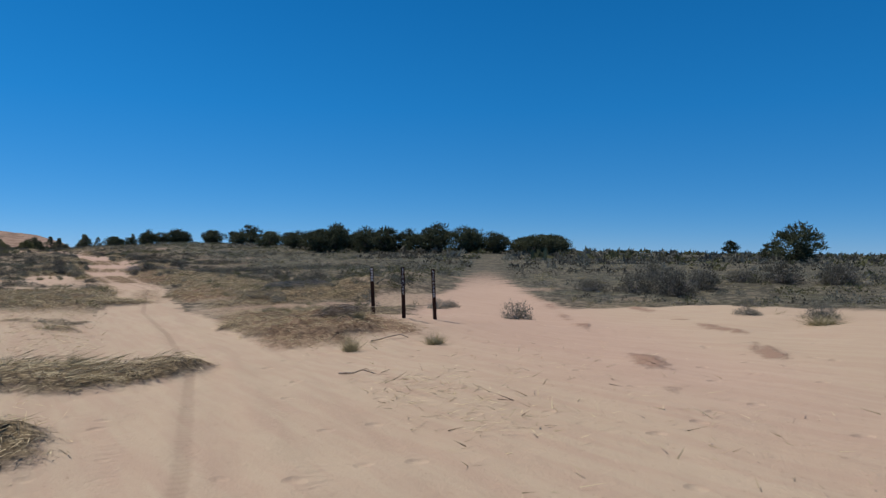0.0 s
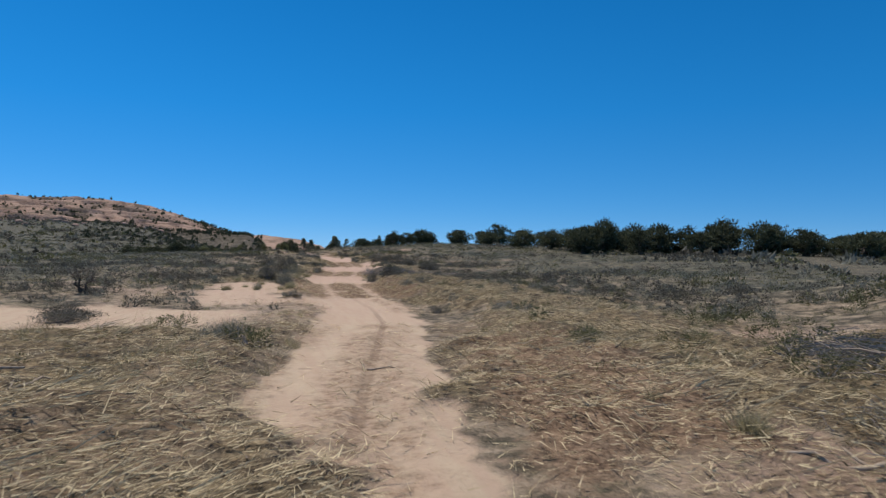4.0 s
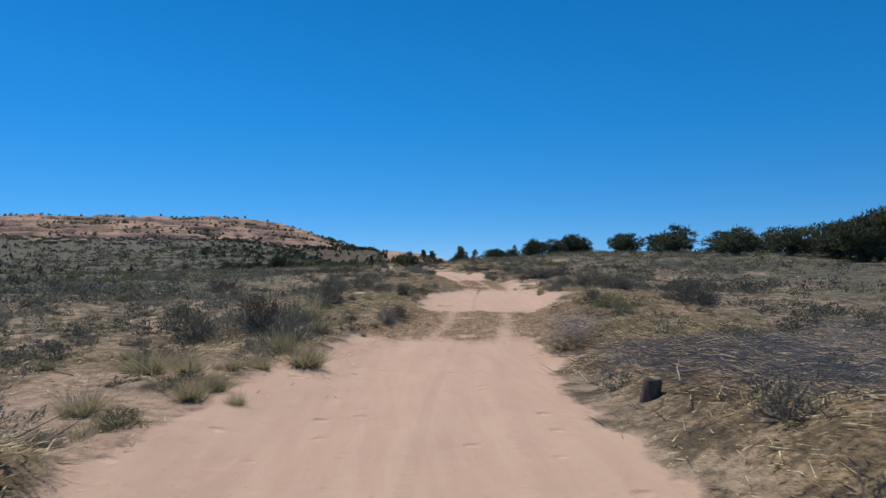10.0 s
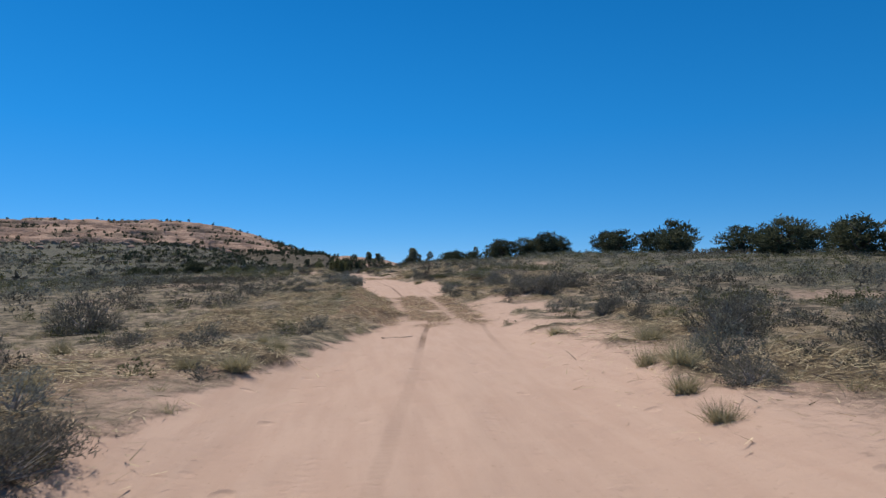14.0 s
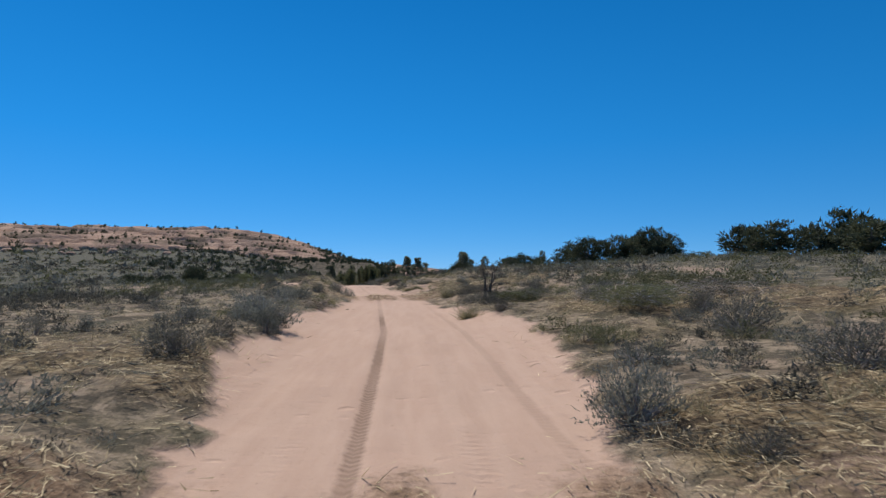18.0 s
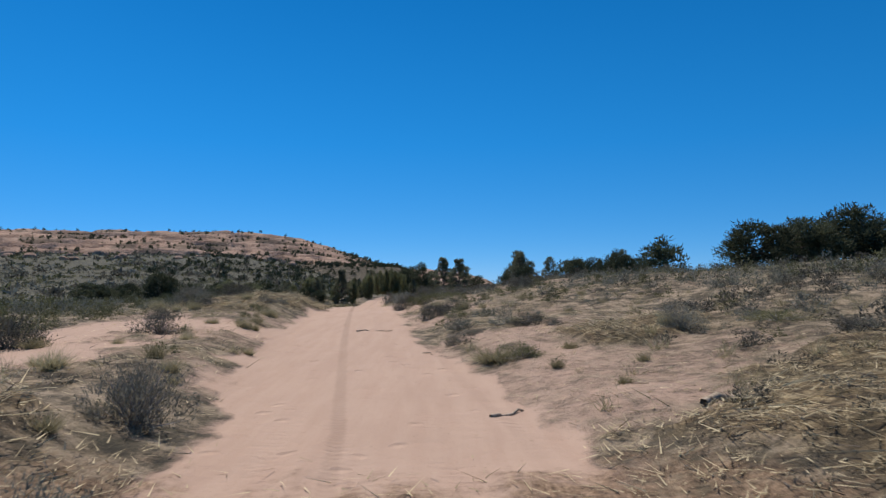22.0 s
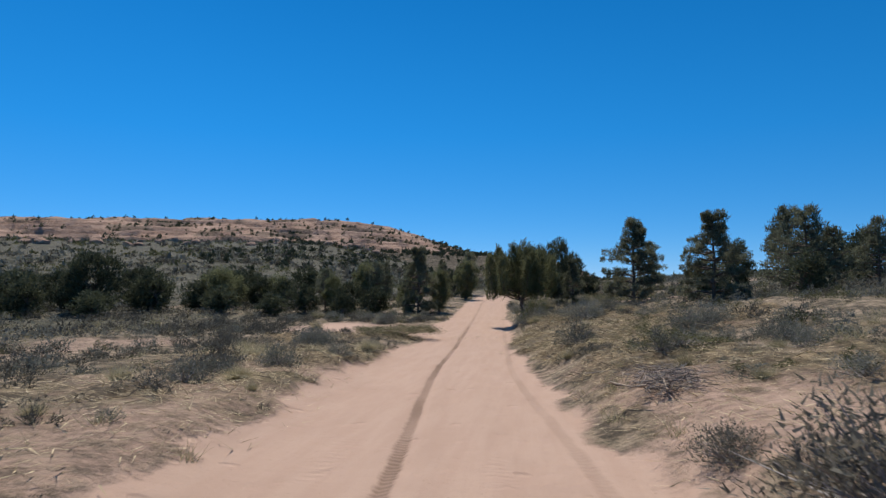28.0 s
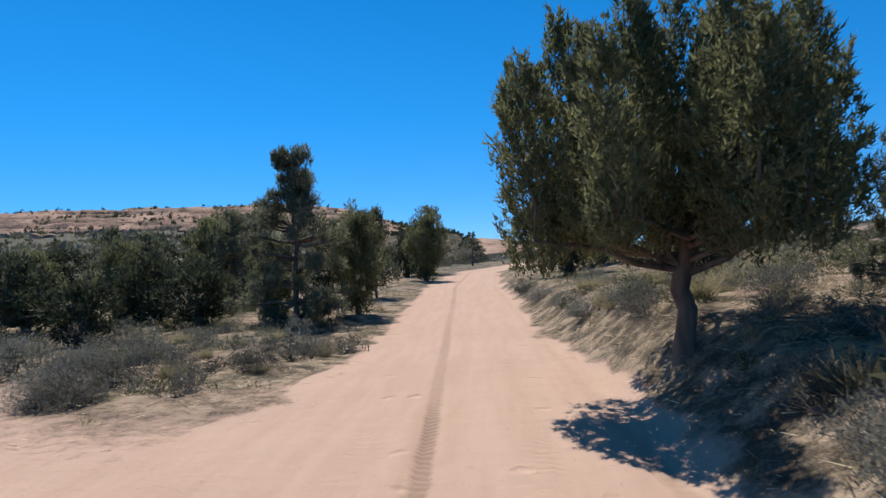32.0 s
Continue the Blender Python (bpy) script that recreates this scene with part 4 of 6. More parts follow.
tree_row(far_junipers, [
    (75.5, 150, 6.9, 7.0), (81.5, 151, 7.2, 7.0), (95.6, 150, 8.9, 8.2), (91.5, 146, 7.6, 7.0), (100, 141, 7.8, 6.6), (96.5, 140, 7.4, 7.2), (107.6, 140, 5.7, 6.7), (104.0, 137, 6.4, 6.2),
    (111.0, 130, 6.0, 7.0), (117, 133, 6.2, 7.0), (86, 148, 6.6, 6.4), (126, 140, 6.0, 7.5), (137, 150, 6.2, 7.0), (156, 171, 7.4, 7.0), (149, 165, 6.2, 7.0),
    (150, 86, 8.2, 10.0), (236, 162, 6.4, 6.0), (176, 108, 5.0, 6.0), (122, 147, 5.6, 8), (72, 146, 5.4, 6), (68, 140, 5.2, 6), (84, 141, 5.2, 6.5),
    (50, 146, 5.4, 5), (56, 136, 5.6, 5.5), (70, 152, 6.0, 6), (78, 146, 5.8, 6), (88, 142, 5.8, 6), (103, 144, 6.2, 6.5), (113, 136, 5.6, 6), (119, 140, 5.6, 6.5), (131, 145, 5.6, 7), (143, 158, 5.8, 7), (46, 176, 6.0, 5), (51, 170, 5.8, 5), (57, 165, 6.0, 5), (44, 205, 6.6, 5.5)], 2, 1.4, 0.8)
tree_row(far_junipers, [
    (-18, 233, 2.6, 4.2), (-9.5, 236, 2.0, 3.2), (-7, 233, 1.8, 2.6), (-16, 240, 2.9, 5.0), (-4.5, 235, 2.0, 2.4), (-12, 231, 1.5, 3.2), (-24, 242, 3.0, 6), (-32, 238, 2.6, 6),
    (10, 230, 2.6, 2.4), (17.5, 226, 3.4, 2.6), (20, 219, 3.4, 2.4), (12, 252, 4.4, 3.6), (-1.5, 246, 2.8, 3), (-6, 252, 3.0, 4), (0.5, 258, 3.2, 3), (-14, 255, 3.2, 5), (-22, 258, 3.0, 6),
    (-20, 236, 2.2, 4), (-15, 234, 2.0, 3.4), (-2, 233, 1.7, 2.6), (-28, 231, 2.3, 4.6), (-36, 243, 2.8, 6), (-8, 229.5, 1.1, 2.6), (-3.5, 230, 1.2, 2.2), (-19, 228, 1.4, 3.2), (-24.5, 229, 1.9, 3.6)], 6)
# round the end of the drive
tree_row(middle_junipers, [
    (28.5, 215, 5.0, 3.7), (31.9, 240, 6.0, 4.3), (26.1, 201, 4.2, 2.6), (19.7, 200, 3.7, 2.4), (28.3, 205, 5.1, 3.6), (30.6, 207, 4.6, 3.0), (10.4, 245, 5.7, 4.4),
    (-21.2, 231, 4.2, 5.3), (-16.5, 243, 2.9, 6.0), (-12.5, 239, 2.5, 3.4), (8.5, 240, 4.8, 4.0), (12.1, 235, 2.6, 2.0), (23.1, 240, 5.2, 3.2), (-27, 236, 2.8, 4.5)], 3)
tree_row(far_pinyons, [
    (23.1, 231, 5.6, 3.0), (36.8, 235, 6.3, 2.2), (23.5, 225, 4.6, 2.3), (25.7, 225, 5.0, 2.6), (22.5, 228, 5.8, 3.2), (22.3, 225, 5.6, 3.3), (-6.7, 237, 2.5, 2.3), (-3.0, 240, 3.0, 2.3),
    (1.8, 262, 4.6, 3.4), (4.0, 285, 3.0, 3.8), (-3.4, 239, 3.0, 2.2), (1.6, 240, 3.0, 1.8), (-8.5, 243, 2.6, 2.6), (16.5, 238, 4.4, 2.8)], 4)

# the trees that the track passes closely
wood_, crown_ = plume_juniper(321, 125000)
big_juniper = thing_of("juniper_tree", [("trunk", wood_[0], BARK, "dark shaggy trunk", *(("limb", w) for w in wood_[1:])), ("crown", crown_, JUNIPER, "")], "tall dark green juniper of upright plumes on a bare forked trunk", "tree", "trees close to the track")
place_thing(big_juniper, 7.75, 222.1, 4.2, 3.85 - float(ground_z(7.8, 222.2)), 40)
wood_, crown_ = juniper_meshes(337, 14000, trunk=0.12, clumps=90, fine=0.72, low=0.0)
bushy_juniper = thing_of("juniper_tree", [("trunk", wood_[0], BARK, "", *(("limb", w) for w in wood_[1:])), ("crown", crown_, JUNIPER, "")], "bushy low-branched juniper beside the sandy track", "tree", "trees close to the track")
for x, y, top, w in ((2.3, 252, 4.1, 3.2), (2.2, 233.2, 2.9, 2.1), (-14.2, 236, 3.0, 4.4), (-11.0, 239, 2.4, 3.0), (-4.4, 240, 3.5, 3.1), (0.2, 232.4, 2.1, 1.9), (-5.8, 236, 2.4, 2.2)):
    place_thing(bushy_juniper, x, y, w, top - float(ground_z(x, y)), x * 77)
wood_, crown_ = pinyon_meshes(411, 27000, fine=0.62, low=0.02, airy=0.9)
big_pinyon = thing_of("pinyon_pine", [("trunk", wood_[0], BARK, "", *(("limb", w) for w in wood_[1:])), ("crown", crown_, PINYON, "")], "tall pinyon pine with feathery boughs near the track", "tree", "trees close to the track")
for x, y, top, w in ((13.5, 224.5, 4.9, 3.6), (15.0, 214.7, 4.4, 3.0), (1.1, 231.2, 3.75, 2.9), (10.2, 222.0, 2.8, 1.4)):
    place_thing(big_pinyon, x, y, w, top - float(ground_z(x, y)), x * 77)


# ---- scrub: separate shrubs close to the track, the rest as stuff ----
def scatter(n, seed, u0, u1, y0, y1):
    r = rng_of(seed)
    y = r.uniform(y0, y1, n)
    u = r.uniform(u0, u1, n) * np.where(r.random(n) < 0.5, -1, 1)
    x = road_x(np.clip(y, -60, 330)) + u
    return x, y, u, r


def scrub_chance(x, y):
    """How thickly shrubs grow."""
    c = smooth(0.34, 0.58, fbm(x / 9, y / 9, 211)) * 0.85 + 0.2
    c = c * (1 - smooth(0.25, 0.6, sand_amount(x, y))) * (1 - 0.75 * straw_amount(x, y)) * (1 - smooth(0.1, 0.4, mats_on_track(x, y)))
    c = np.where((y > 214) & (y < 242), np.minimum(1.6 * c + 0.25 * (1 - smooth(0.25, 0.6, sand_amount(x, y))), 1.5), c)
    c = c * np.where((x > 12) & (y < 70) & (x > 0.75 * y), 0.34, 1.0)
    return c * np.where((np.abs(x - road_x(y)) < 2.6) & (y < 214), 0.4, 1.0) * np.where(fork_dist(x, y) < np.interp(y, [20, 40], [4.5, 2.4]), 0.0, 1.0)


def strew(variants, x, y, sx, sz, r, sink=0.02):
    """Joined copies of the variants at the places given."""
    which = r.integers(0, len(variants), len(x))
    z = ground_z(x, y) - sink
    pieces = []
    for k, (v, f) in enumerate(variants):
        s = np.where(which == k)[0]
        if not len(s):
            continue
        a = r.uniform(0, 2 * np.pi, len(s))
        ca, sa = np.cos(a)[:, None], np.sin(a)[:, None]
        px = (v[None, :, 0] * ca - v[None, :, 1] * sa) * sx[s][:, None] + x[s][:, None]
        py = (v[None, :, 0] * sa + v[None, :, 1] * ca) * sx[s][:, None] + y[s][:, None]
        pz = v[None, :, 2] * sz[s][:, None] + z[s][:, None]
        vv = np.stack([px, py, pz], -1).reshape(-1, 3)
        ff = (f[None] + (np.arange(len(s)) * len(v))[:, None, None]).reshape(-1, 3)
        pieces.append((vv, ff))
    return join(pieces)


def stuff(name, pieces, material, label):
    v, f = join(pieces)
    return tagged(new(name, mesh_from(name, v, f, material)), label, "vegetation", kind="stuff")


CLOSE = [join([shrub_leaves(240, 500 + k, 0.14, 0.048, 0.85, 0.35), shrub_stems(30, 600 + k)]) for k in range(5)]
NEAR = [join([shrub_leaves(150, 510 + k, 0.15, 0.055, 0.85, 0.4), shrub_stems(12, 610 + k)]) for k in range(5)]
LOW = [join([shrub_leaves(64, 530 + k, 0.18, 0.068, 0.8, 0.3), shrub_stems(8, 630 + k)]) for k in range(5)]
MIDDLE = [shrub_leaves(50, 520 + k, 0.2, 0.12) for k in range(5)]
FARTHER = [shrub_leaves(17, 540 + k, 0.55, 0.31, 0.8) for k in range(5)]
FARTHEST = [shrub_leaves(9, 560 + k, 0.95, 0.68, 0.7) for k in range(5)]

kinds = {"sage": [], "dark": [], "green": []}
beside = []
for n, seed, u0, u1, y0, y1, variants, size in ((5200, 21, 2.0, 6.5, -4, 232, CLOSE, (0.14, 0.5)), (9000, 27, 2.2, 9.5, -4, 236, LOW, (0.07, 0.24)), (8500, 25, 6.5, 14, -4, 262, NEAR, (0.22, 0.62)), (17000, 22, 13, 40, -4, 330, MIDDLE, (0.28, 0.75)), (22000, 23, 40, 130, 0, 420, FARTHER, (0.4, 0.95)), (17000, 24, 60, 420, 60, 640, FARTHEST, (0.6, 1.5)), (3000, 26, 0, 60, 320, 640, FARTHEST, (0.6, 1.5))):
    x, y, u, r = scatter(n, seed, u0, u1, y0, y1)
    keep = r.random(n) < (0.75 * (1 - smooth(0.2, 0.5, sand_amount(x, y))) * smooth(0.40, 0.56, fbm(x / 4, y / 4, 215)) if seed == 27 else scrub_chance(x, y)) * (0.5 if seed == 21 else 0.8 if seed == 25 else 0.8)
    x, y, u = x[keep], y[keep], u[keep]
    s = r.uniform(*size, len(x)) * (0.7 + 0.6 * fbm(x / 6, y / 6, 223))
    sort = fbm(x / 12, y / 12, 227) + r.normal(size=len(x)) * 0.1
    tall = r.uniform(0.7, 1.15, len(x))
    if seed == 21:                       # the largest of these are things of their own, further down
        lone = np.argsort(-s)[:185]
        beside = [(x[k], y[k], s[k], s[k] * tall[k], sort[k]) for k in lone]
        rest = np.ones(len(x), bool)
        rest[lone] = False
        x, y, s, sort, tall = x[rest], y[rest], s[rest], sort[rest], tall[rest]
    for key, sel in (("dark", sort < 0.44), ("sage", (sort >= 0.44) & (sort < 0.58)), ("green", sort >= 0.58)):
        if sel.any():
            kinds[key].append(strew(variants, x[sel], y[sel], s[sel], s[sel] * tall[sel], r))
stuff("sagebrush", kinds["sage"], SAGE, "grey-green sagebrush scattered over the sandy plain")
stuff("blackbrush", kinds["dark"], DARKSAGE, "dark twiggy brush scattered over the sandy plain")
stuff("rabbitbrush", kinds["green"], GREEN, "low yellow-green brush scattered over the sandy plain")

# dry grass
x, y, u, r = scatter(15000, 31, 1.7, 22, -4, 245)
keep = r.random(len(x)) < (0.25 + 0.6 * smooth(0.45, 0.65, fbm(x / 7, y / 7, 241)) + 0.5 * ((y > 214) & (u > 0))) * (1 - smooth(0.3, 0.8, sand_amount(x, y))) * np.where(fork_dist(x, y) < 3.5, 0, 1)
x, y = x[keep], y[keep]
s = r.uniform(0.14, 0.42, len(x))
far_x, far_y, u, r2 = scatter(12000, 33, 16, 60, -4, 300)
keep = r2.random(len(far_x)) < 0.5 * smooth(0.4, 0.6, fbm(far_x / 9, far_y / 9, 243)) * np.where(fork_dist(far_x, far_y) < 3.5, 0, 1)
far_x, far_y = far_x[keep], far_y[keep]
far_s = r2.uniform(0.3, 0.6, len(far_x))
sward = strew([tuft_blades(14, 710 + k, 0.8) for k in range(3)], far_x, far_y, far_s * 1.6, far_s, r2)
stuff("dry_grass", [strew([tuft_blades(38, 700 + k) for k in range(5)], x, y, s, s, r), sward], GRASS, "pale dry bunch grass along the track")

# straw and chips lying about
def swath(x, y):
    """The way that the mown stalks lie."""
    return 9.0 * fbm(x / 3.5, y / 3.5, 263, 2)


r = rng_of(41)
n = 860000
y = r.uniform(-3, 232, n)
u = r.normal(size=n) * 4.2
x = road_x(y) + u
keep = r.random(n) < np.clip(straw_amount(x, y) * 0.9 + mats_on_track(x, y) * 0.42 + 0.06 * (np.abs(u) > 1.7), 0, 1) * (1 - np.where((y < 26) & (u < 3), 0.72, 0.93) * np.clip(sand_amount(x, y) - mats_on_track(x, y), 0, 1))
x, y = x[keep], y[keep]
z = ground_z(x, y)
ang = swath(x, y) + r.normal(size=len(x)) * 0.7
ax = unit(np.stack([np.cos(ang), np.sin(ang), r.normal(size=len(x)) * 0.12 + 0.05], -1))
lit = slivers(np.stack([x, y, z + r.uniform(-0.005, 0.06, len(x))], -1), ax, r.uniform(0.05, 0.26, len(x)), r.uniform(0.006, 0.015, len(x)), r, True)
loose = r.random(len(x)) < 0.25
xs, ys, zs = x[loose], y[loose], z[loose]
ang = r.uniform(0, 2 * np.pi, len(xs))
ax = unit(np.stack([np.cos(ang), np.sin(ang), r.uniform(0.0, 0.7, len(xs))], -1))
raised = slivers(np.stack([xs, ys, zs], -1), ax, r.uniform(0.06, 0.28, len(xs)), r.uniform(0.006, 0.013, len(xs)), r)

# longer stalks thrown up in the heaps
r = rng_of(47)
n = 420000
y = r.uniform(-3, 228, n)
x = road_x(y) + r.normal(size=n) * 4.5
keep = r.random(n) < 0.4 * smooth(0.45, 0.95, straw_amount(x, y)) * smooth(0.44, 0.6, fbm(x / 1.4, y / 1.4, 267)) * (1 - smooth(0.2, 0.5, sand_amount(x, y)))
x, y = x[keep], y[keep]
ang = swath(x, y) + r.normal(size=len(x)) * 0.5
ax = unit(np.stack([np.cos(ang), np.sin(ang), r.uniform(0.0, 0.45, len(x))], -1))
stalks = slivers(np.stack([x, y, ground_z(x, y) + r.uniform(0, 0.1, len(x))], -1), ax, r.uniform(0.18, 0.6, len(x)), r.uniform(0.006, 0.013, len(x)), r)
stuff("straw_litter", [lit, raised, stalks], STRAW, "pale straw and chopped brush littering the track's sides")

# broken twigs and sticks among the straw
r = rng_of(43)
n = 90000
y = r.uniform(-3, 236, n)
u = r.normal(size=n) * 5.5
x = road_x(y) + u
keep = r.random(n) < np.clip(0.55 * straw_amount(x, y) + 0.22 * (np.abs(u) > 2.2) * smooth(0.42, 0.62, fbm(x / 1.8, y / 1.8, 245)), 0, 1) * (1 - 0.95 * smooth(0.15, 0.5, sand_amount(x, y)))
x, y = x[keep], y[keep]
ang = r.uniform(0, 2 * np.pi, len(x))
ax = unit(np.stack([np.cos(ang), np.sin(ang), np.abs(r.normal(size=len(x))) * 0.3], -1))
stuff("twig_litter", [slivers(np.stack([x, y, ground_z(x, y) + 0.01], -1), ax, r.uniform(0.06, 0.36, len(x)), r.uniform(0.006, 0.016, len(x)), r)], DEBRIS, "dark broken twigs lying among the straw")

# dark trees dotted over the hill
X, Y, Z, TH, S = HILL
r = rng_of(51)
foot = (S > 0) & (np.gradient(Z, axis=0) > 1.5 * np.abs(np.gradient(Z, axis=0)).mean())
wgt = (0.04 + 0.3 * foot + 1.3 * (1 - smooth(4.6, 7.6, TH)) + 1.3 * smooth(0.54, 0.64, fbm(TH / 1.5, S * 9, 10)) + 1.0 * (np.abs(S - 1.0) < 0.012) + 2.6 * (S < 0.1) * (S > -0.05) + 0.9 * (S < -0.04)) * (S > np.where(TH < 14, -0.28, -0.04)) * (S <= 1.02)
pick = r.choice(wgt.size, 2700, p=(wgt / wgt.sum()).ravel())
hx, hy, hz = X.ravel()[pick] + r.normal(size=2700) * 3, Y.ravel()[pick] + r.normal(size=2700) * 3, Z.ravel()[pick]
pieces = []
for k in range(4):
    v, f = shrub_leaves(22, 580 + k, 0.9, 0.5, 1.5, 0.3)
    v = v * (0.8, 0.8, 1.0)
    s = np.arange(k, 2700, 4)
    sc = 0.82 * r.uniform(0.5, 1.6, len(s)) ** 1.6 + 0.36
    vv = (v[None] * sc[:, None, None] + np.stack([hx[s], hy[s], hz[s] - 0.3], -1)[:, None]).reshape(-1, 3)
    pieces.append((vv, (f[None] + (np.arange(len(s)) * len(v))[:, None, None]).reshape(-1, 3)))
stuff("hill_trees", pieces, FARTREE, "small dark trees dotted over the sandstone hill")

# dark trees in the hollow below the hill's end
r = rng_of(53)
n = 640
th = np.radians(r.uniform(-3, 17, n) - 2 * r.random(n))
d = 240 + 270 * r.random(n) ** 0.6
x, y = 8 - np.sin(th) * d, 71 + np.cos(th) * d
keep = (fbm(x / 40, y / 25, 251) > 0.46) & (np.abs(x - 4) > 6)
x, y, s = x[keep], y[keep], r.uniform(0.5, 1.5, keep.sum())
stuff("hollow_trees", [strew([shrub_leaves(40, 590 + k, 0.75, 0.4, 1.2, 0.3) for k in range(4)], x, y, s, s * 1.1, r)], FARTREE, "dark low trees in the hollow before the hill")


# pale boulders along the foot of the hill
def boulder(seed):
    bm = bmesh.new()
    bmesh.ops.create_icosphere(bm, subdivisions=2, radius=1.0)
    rr_ = random.Random(seed)
    cut = [Vector((rr_.gauss(0, 1), rr_.gauss(0, 1), rr_.gauss(0, 1))).normalized() for _ in range(7)]
    for v in bm.verts:
        for c in cut:
            over = v.co.dot(c) - 0.72
            if over > 0:
                v.co -= c * over
        v.co.z *= 0.7
    me = bpy.data.meshes.new("boulder")
    bm.to_mesh(me)
    bm.free()
    me.materials.append(ROCK)
    return me


rocks = [boulder(k) for k in range(4)]
r = rng_of(57)
for k in range(46):
    th = math.radians(r.uniform(9, 34))
    d = r.uniform(380, 505)
    x, y = 8 - math.sin(th) * d, 71 + math.cos(th) * d
    ob = tagged(new("boulder", rocks[k % 4]), "pale sandstone boulder at the foot of the hill", "rock", "boulders below the hill")
    sc = r.uniform(1.0, 2.8)
    ob.matrix_basis = pose(x, y, float(ground_z(x, y)) + 0.1 * sc, r.uniform(-15, 15), r.uniform(-15, 15), r.uniform(0, 360)) @ Matrix.Diagonal((sc * 1.4, sc, sc, 1))


# ---- shrubs and tufts that stand out beside the track ----
DARK_SHRUBS_1 = [(-0.1, 42.6, 0.87, 0.44), (7.1, 16.1, 0.44, 0.31), (41.4, 21.4, 1.30, 1.65), (28.0, 22.1, 1.30, 1.70), (37.5, 31.7, 1.14, 1.70), (0.1, 41.3, 0.80, 0.44), (-0.1, 43.0, 0.82, 0.34), (9.5, 45.1, 0.35, 0.43), (11.2, 61.7, 0.30, 0.80), (11.0, 62.6, 0.30, 1.10), (20.7, 63.2, 0.74, 0.94), (18.2, 73.1, 0.57, 0.67), (7.2, 79.7, 0.27, 0.29), (8.3, 81.8, 0.31, 0.57), (6.1, 84.0, 0.78, 0.93), (14.7, 85.3, 0.37, 0.67), (18.3, 85.5, 1.24, 1.14), (18.9, 87.8, 1.29, 1.00), (8.5, 89.4, 0.5, 0.6), (7.6, 91.3, 0.42, 0.7)]
DARK_SHRUBS_2 = [(9.2, 91.5, 0.49, 0.47), (9.2, 92.0, 0.38, 0.46), (15.4, 93.8, 0.51, 0.53), (18.1, 103.1, 0.41, 0.64), (18.7, 107.1, 0.42, 0.88), (17.9, 116.5, 0.60, 0.66), (16.4, 121.2, 0.31, 0.29), (11.1, 125.2, 0.51, 0.60), (11.1, 127.2, 0.34, 0.44), (11.3, 130.1, 0.44, 0.46), (20.0, 130.6, 0.47, 0.66), (16.3, 134.1, 0.33, 0.54), (16.4, 137.5, 0.51, 0.55), (10.2, 145.2, 0.42, 0.66), (16.4, 145.3, 0.62, 0.73), (18.3, 149.6, 0.31, 0.29), (9.9, 153.1, 0.3, 0.5), (19.0, 154.5, 0.45, 0.34), (18.7, 155.6, 0.35, 0.29)]
DARK_SHRUBS_4 = [(19.2, 121.0, 0.75, 1.0), (18.9, 117.7, 0.9, 1.25), (19.4, 116.2, 0.8, 1.3), (20.4, 118.6, 1.0, 1.2), (21.7, 119.8, 1.0, 1.05), (5.4, 77.7, 0.85, 1.2), (4.4, 76.6, 0.8, 0.9), (7.6, 93.4, 0.7, 0.75), (17.6, 92.0, 0.84, 0.9), (1.7, 178.3, 1.2, 1.3), (11.4, 174.7, 0.35, 0.75), (16.5, 174.9, 0.62, 0.9), (12.4, 177.3, 0.7, 0.85), (13.2, 178.2, 0.6, 0.8), (10.0, 191.3, 1.0, 0.9), (5.4, 180.7, 0.4, 0.42), (-1.3, 208.3, 0.7, 0.9), (9.6, 193.1, 0.45, 0.42), (7.6, 159.4, 0.6, 0.6), (10.2, 152.4, 0.52, 0.85), (10.5, 65.6, 0.3, 0.8), (4.4, 61.9, 0.55, 1.2), (4.2, 106.4, 1.3, 1.5), (-2.0, 104, 1.4, 1.4), (14.9, 161.2, 0.6, 0.35), (17.8, 159.6, 0.8, 0.5)]
DARK_SHRUBS_5 = [(29.5, 26.0, 1.5, 1.5), (31.5, 25.5, 1.6, 1.8), (33.5, 24.8, 1.5, 1.5), (30.5, 24.0, 1.2, 1.1), (40.0, 24.0, 1.7, 1.8), (42.0, 21.5, 1.7, 1.9), (44.5, 19.0, 1.9, 1.9), (38.5, 25.5, 1.5, 1.3), (36.2, 26.5, 1.3, 1.1), (27.2, 27.0, 1.1, 1.0)]
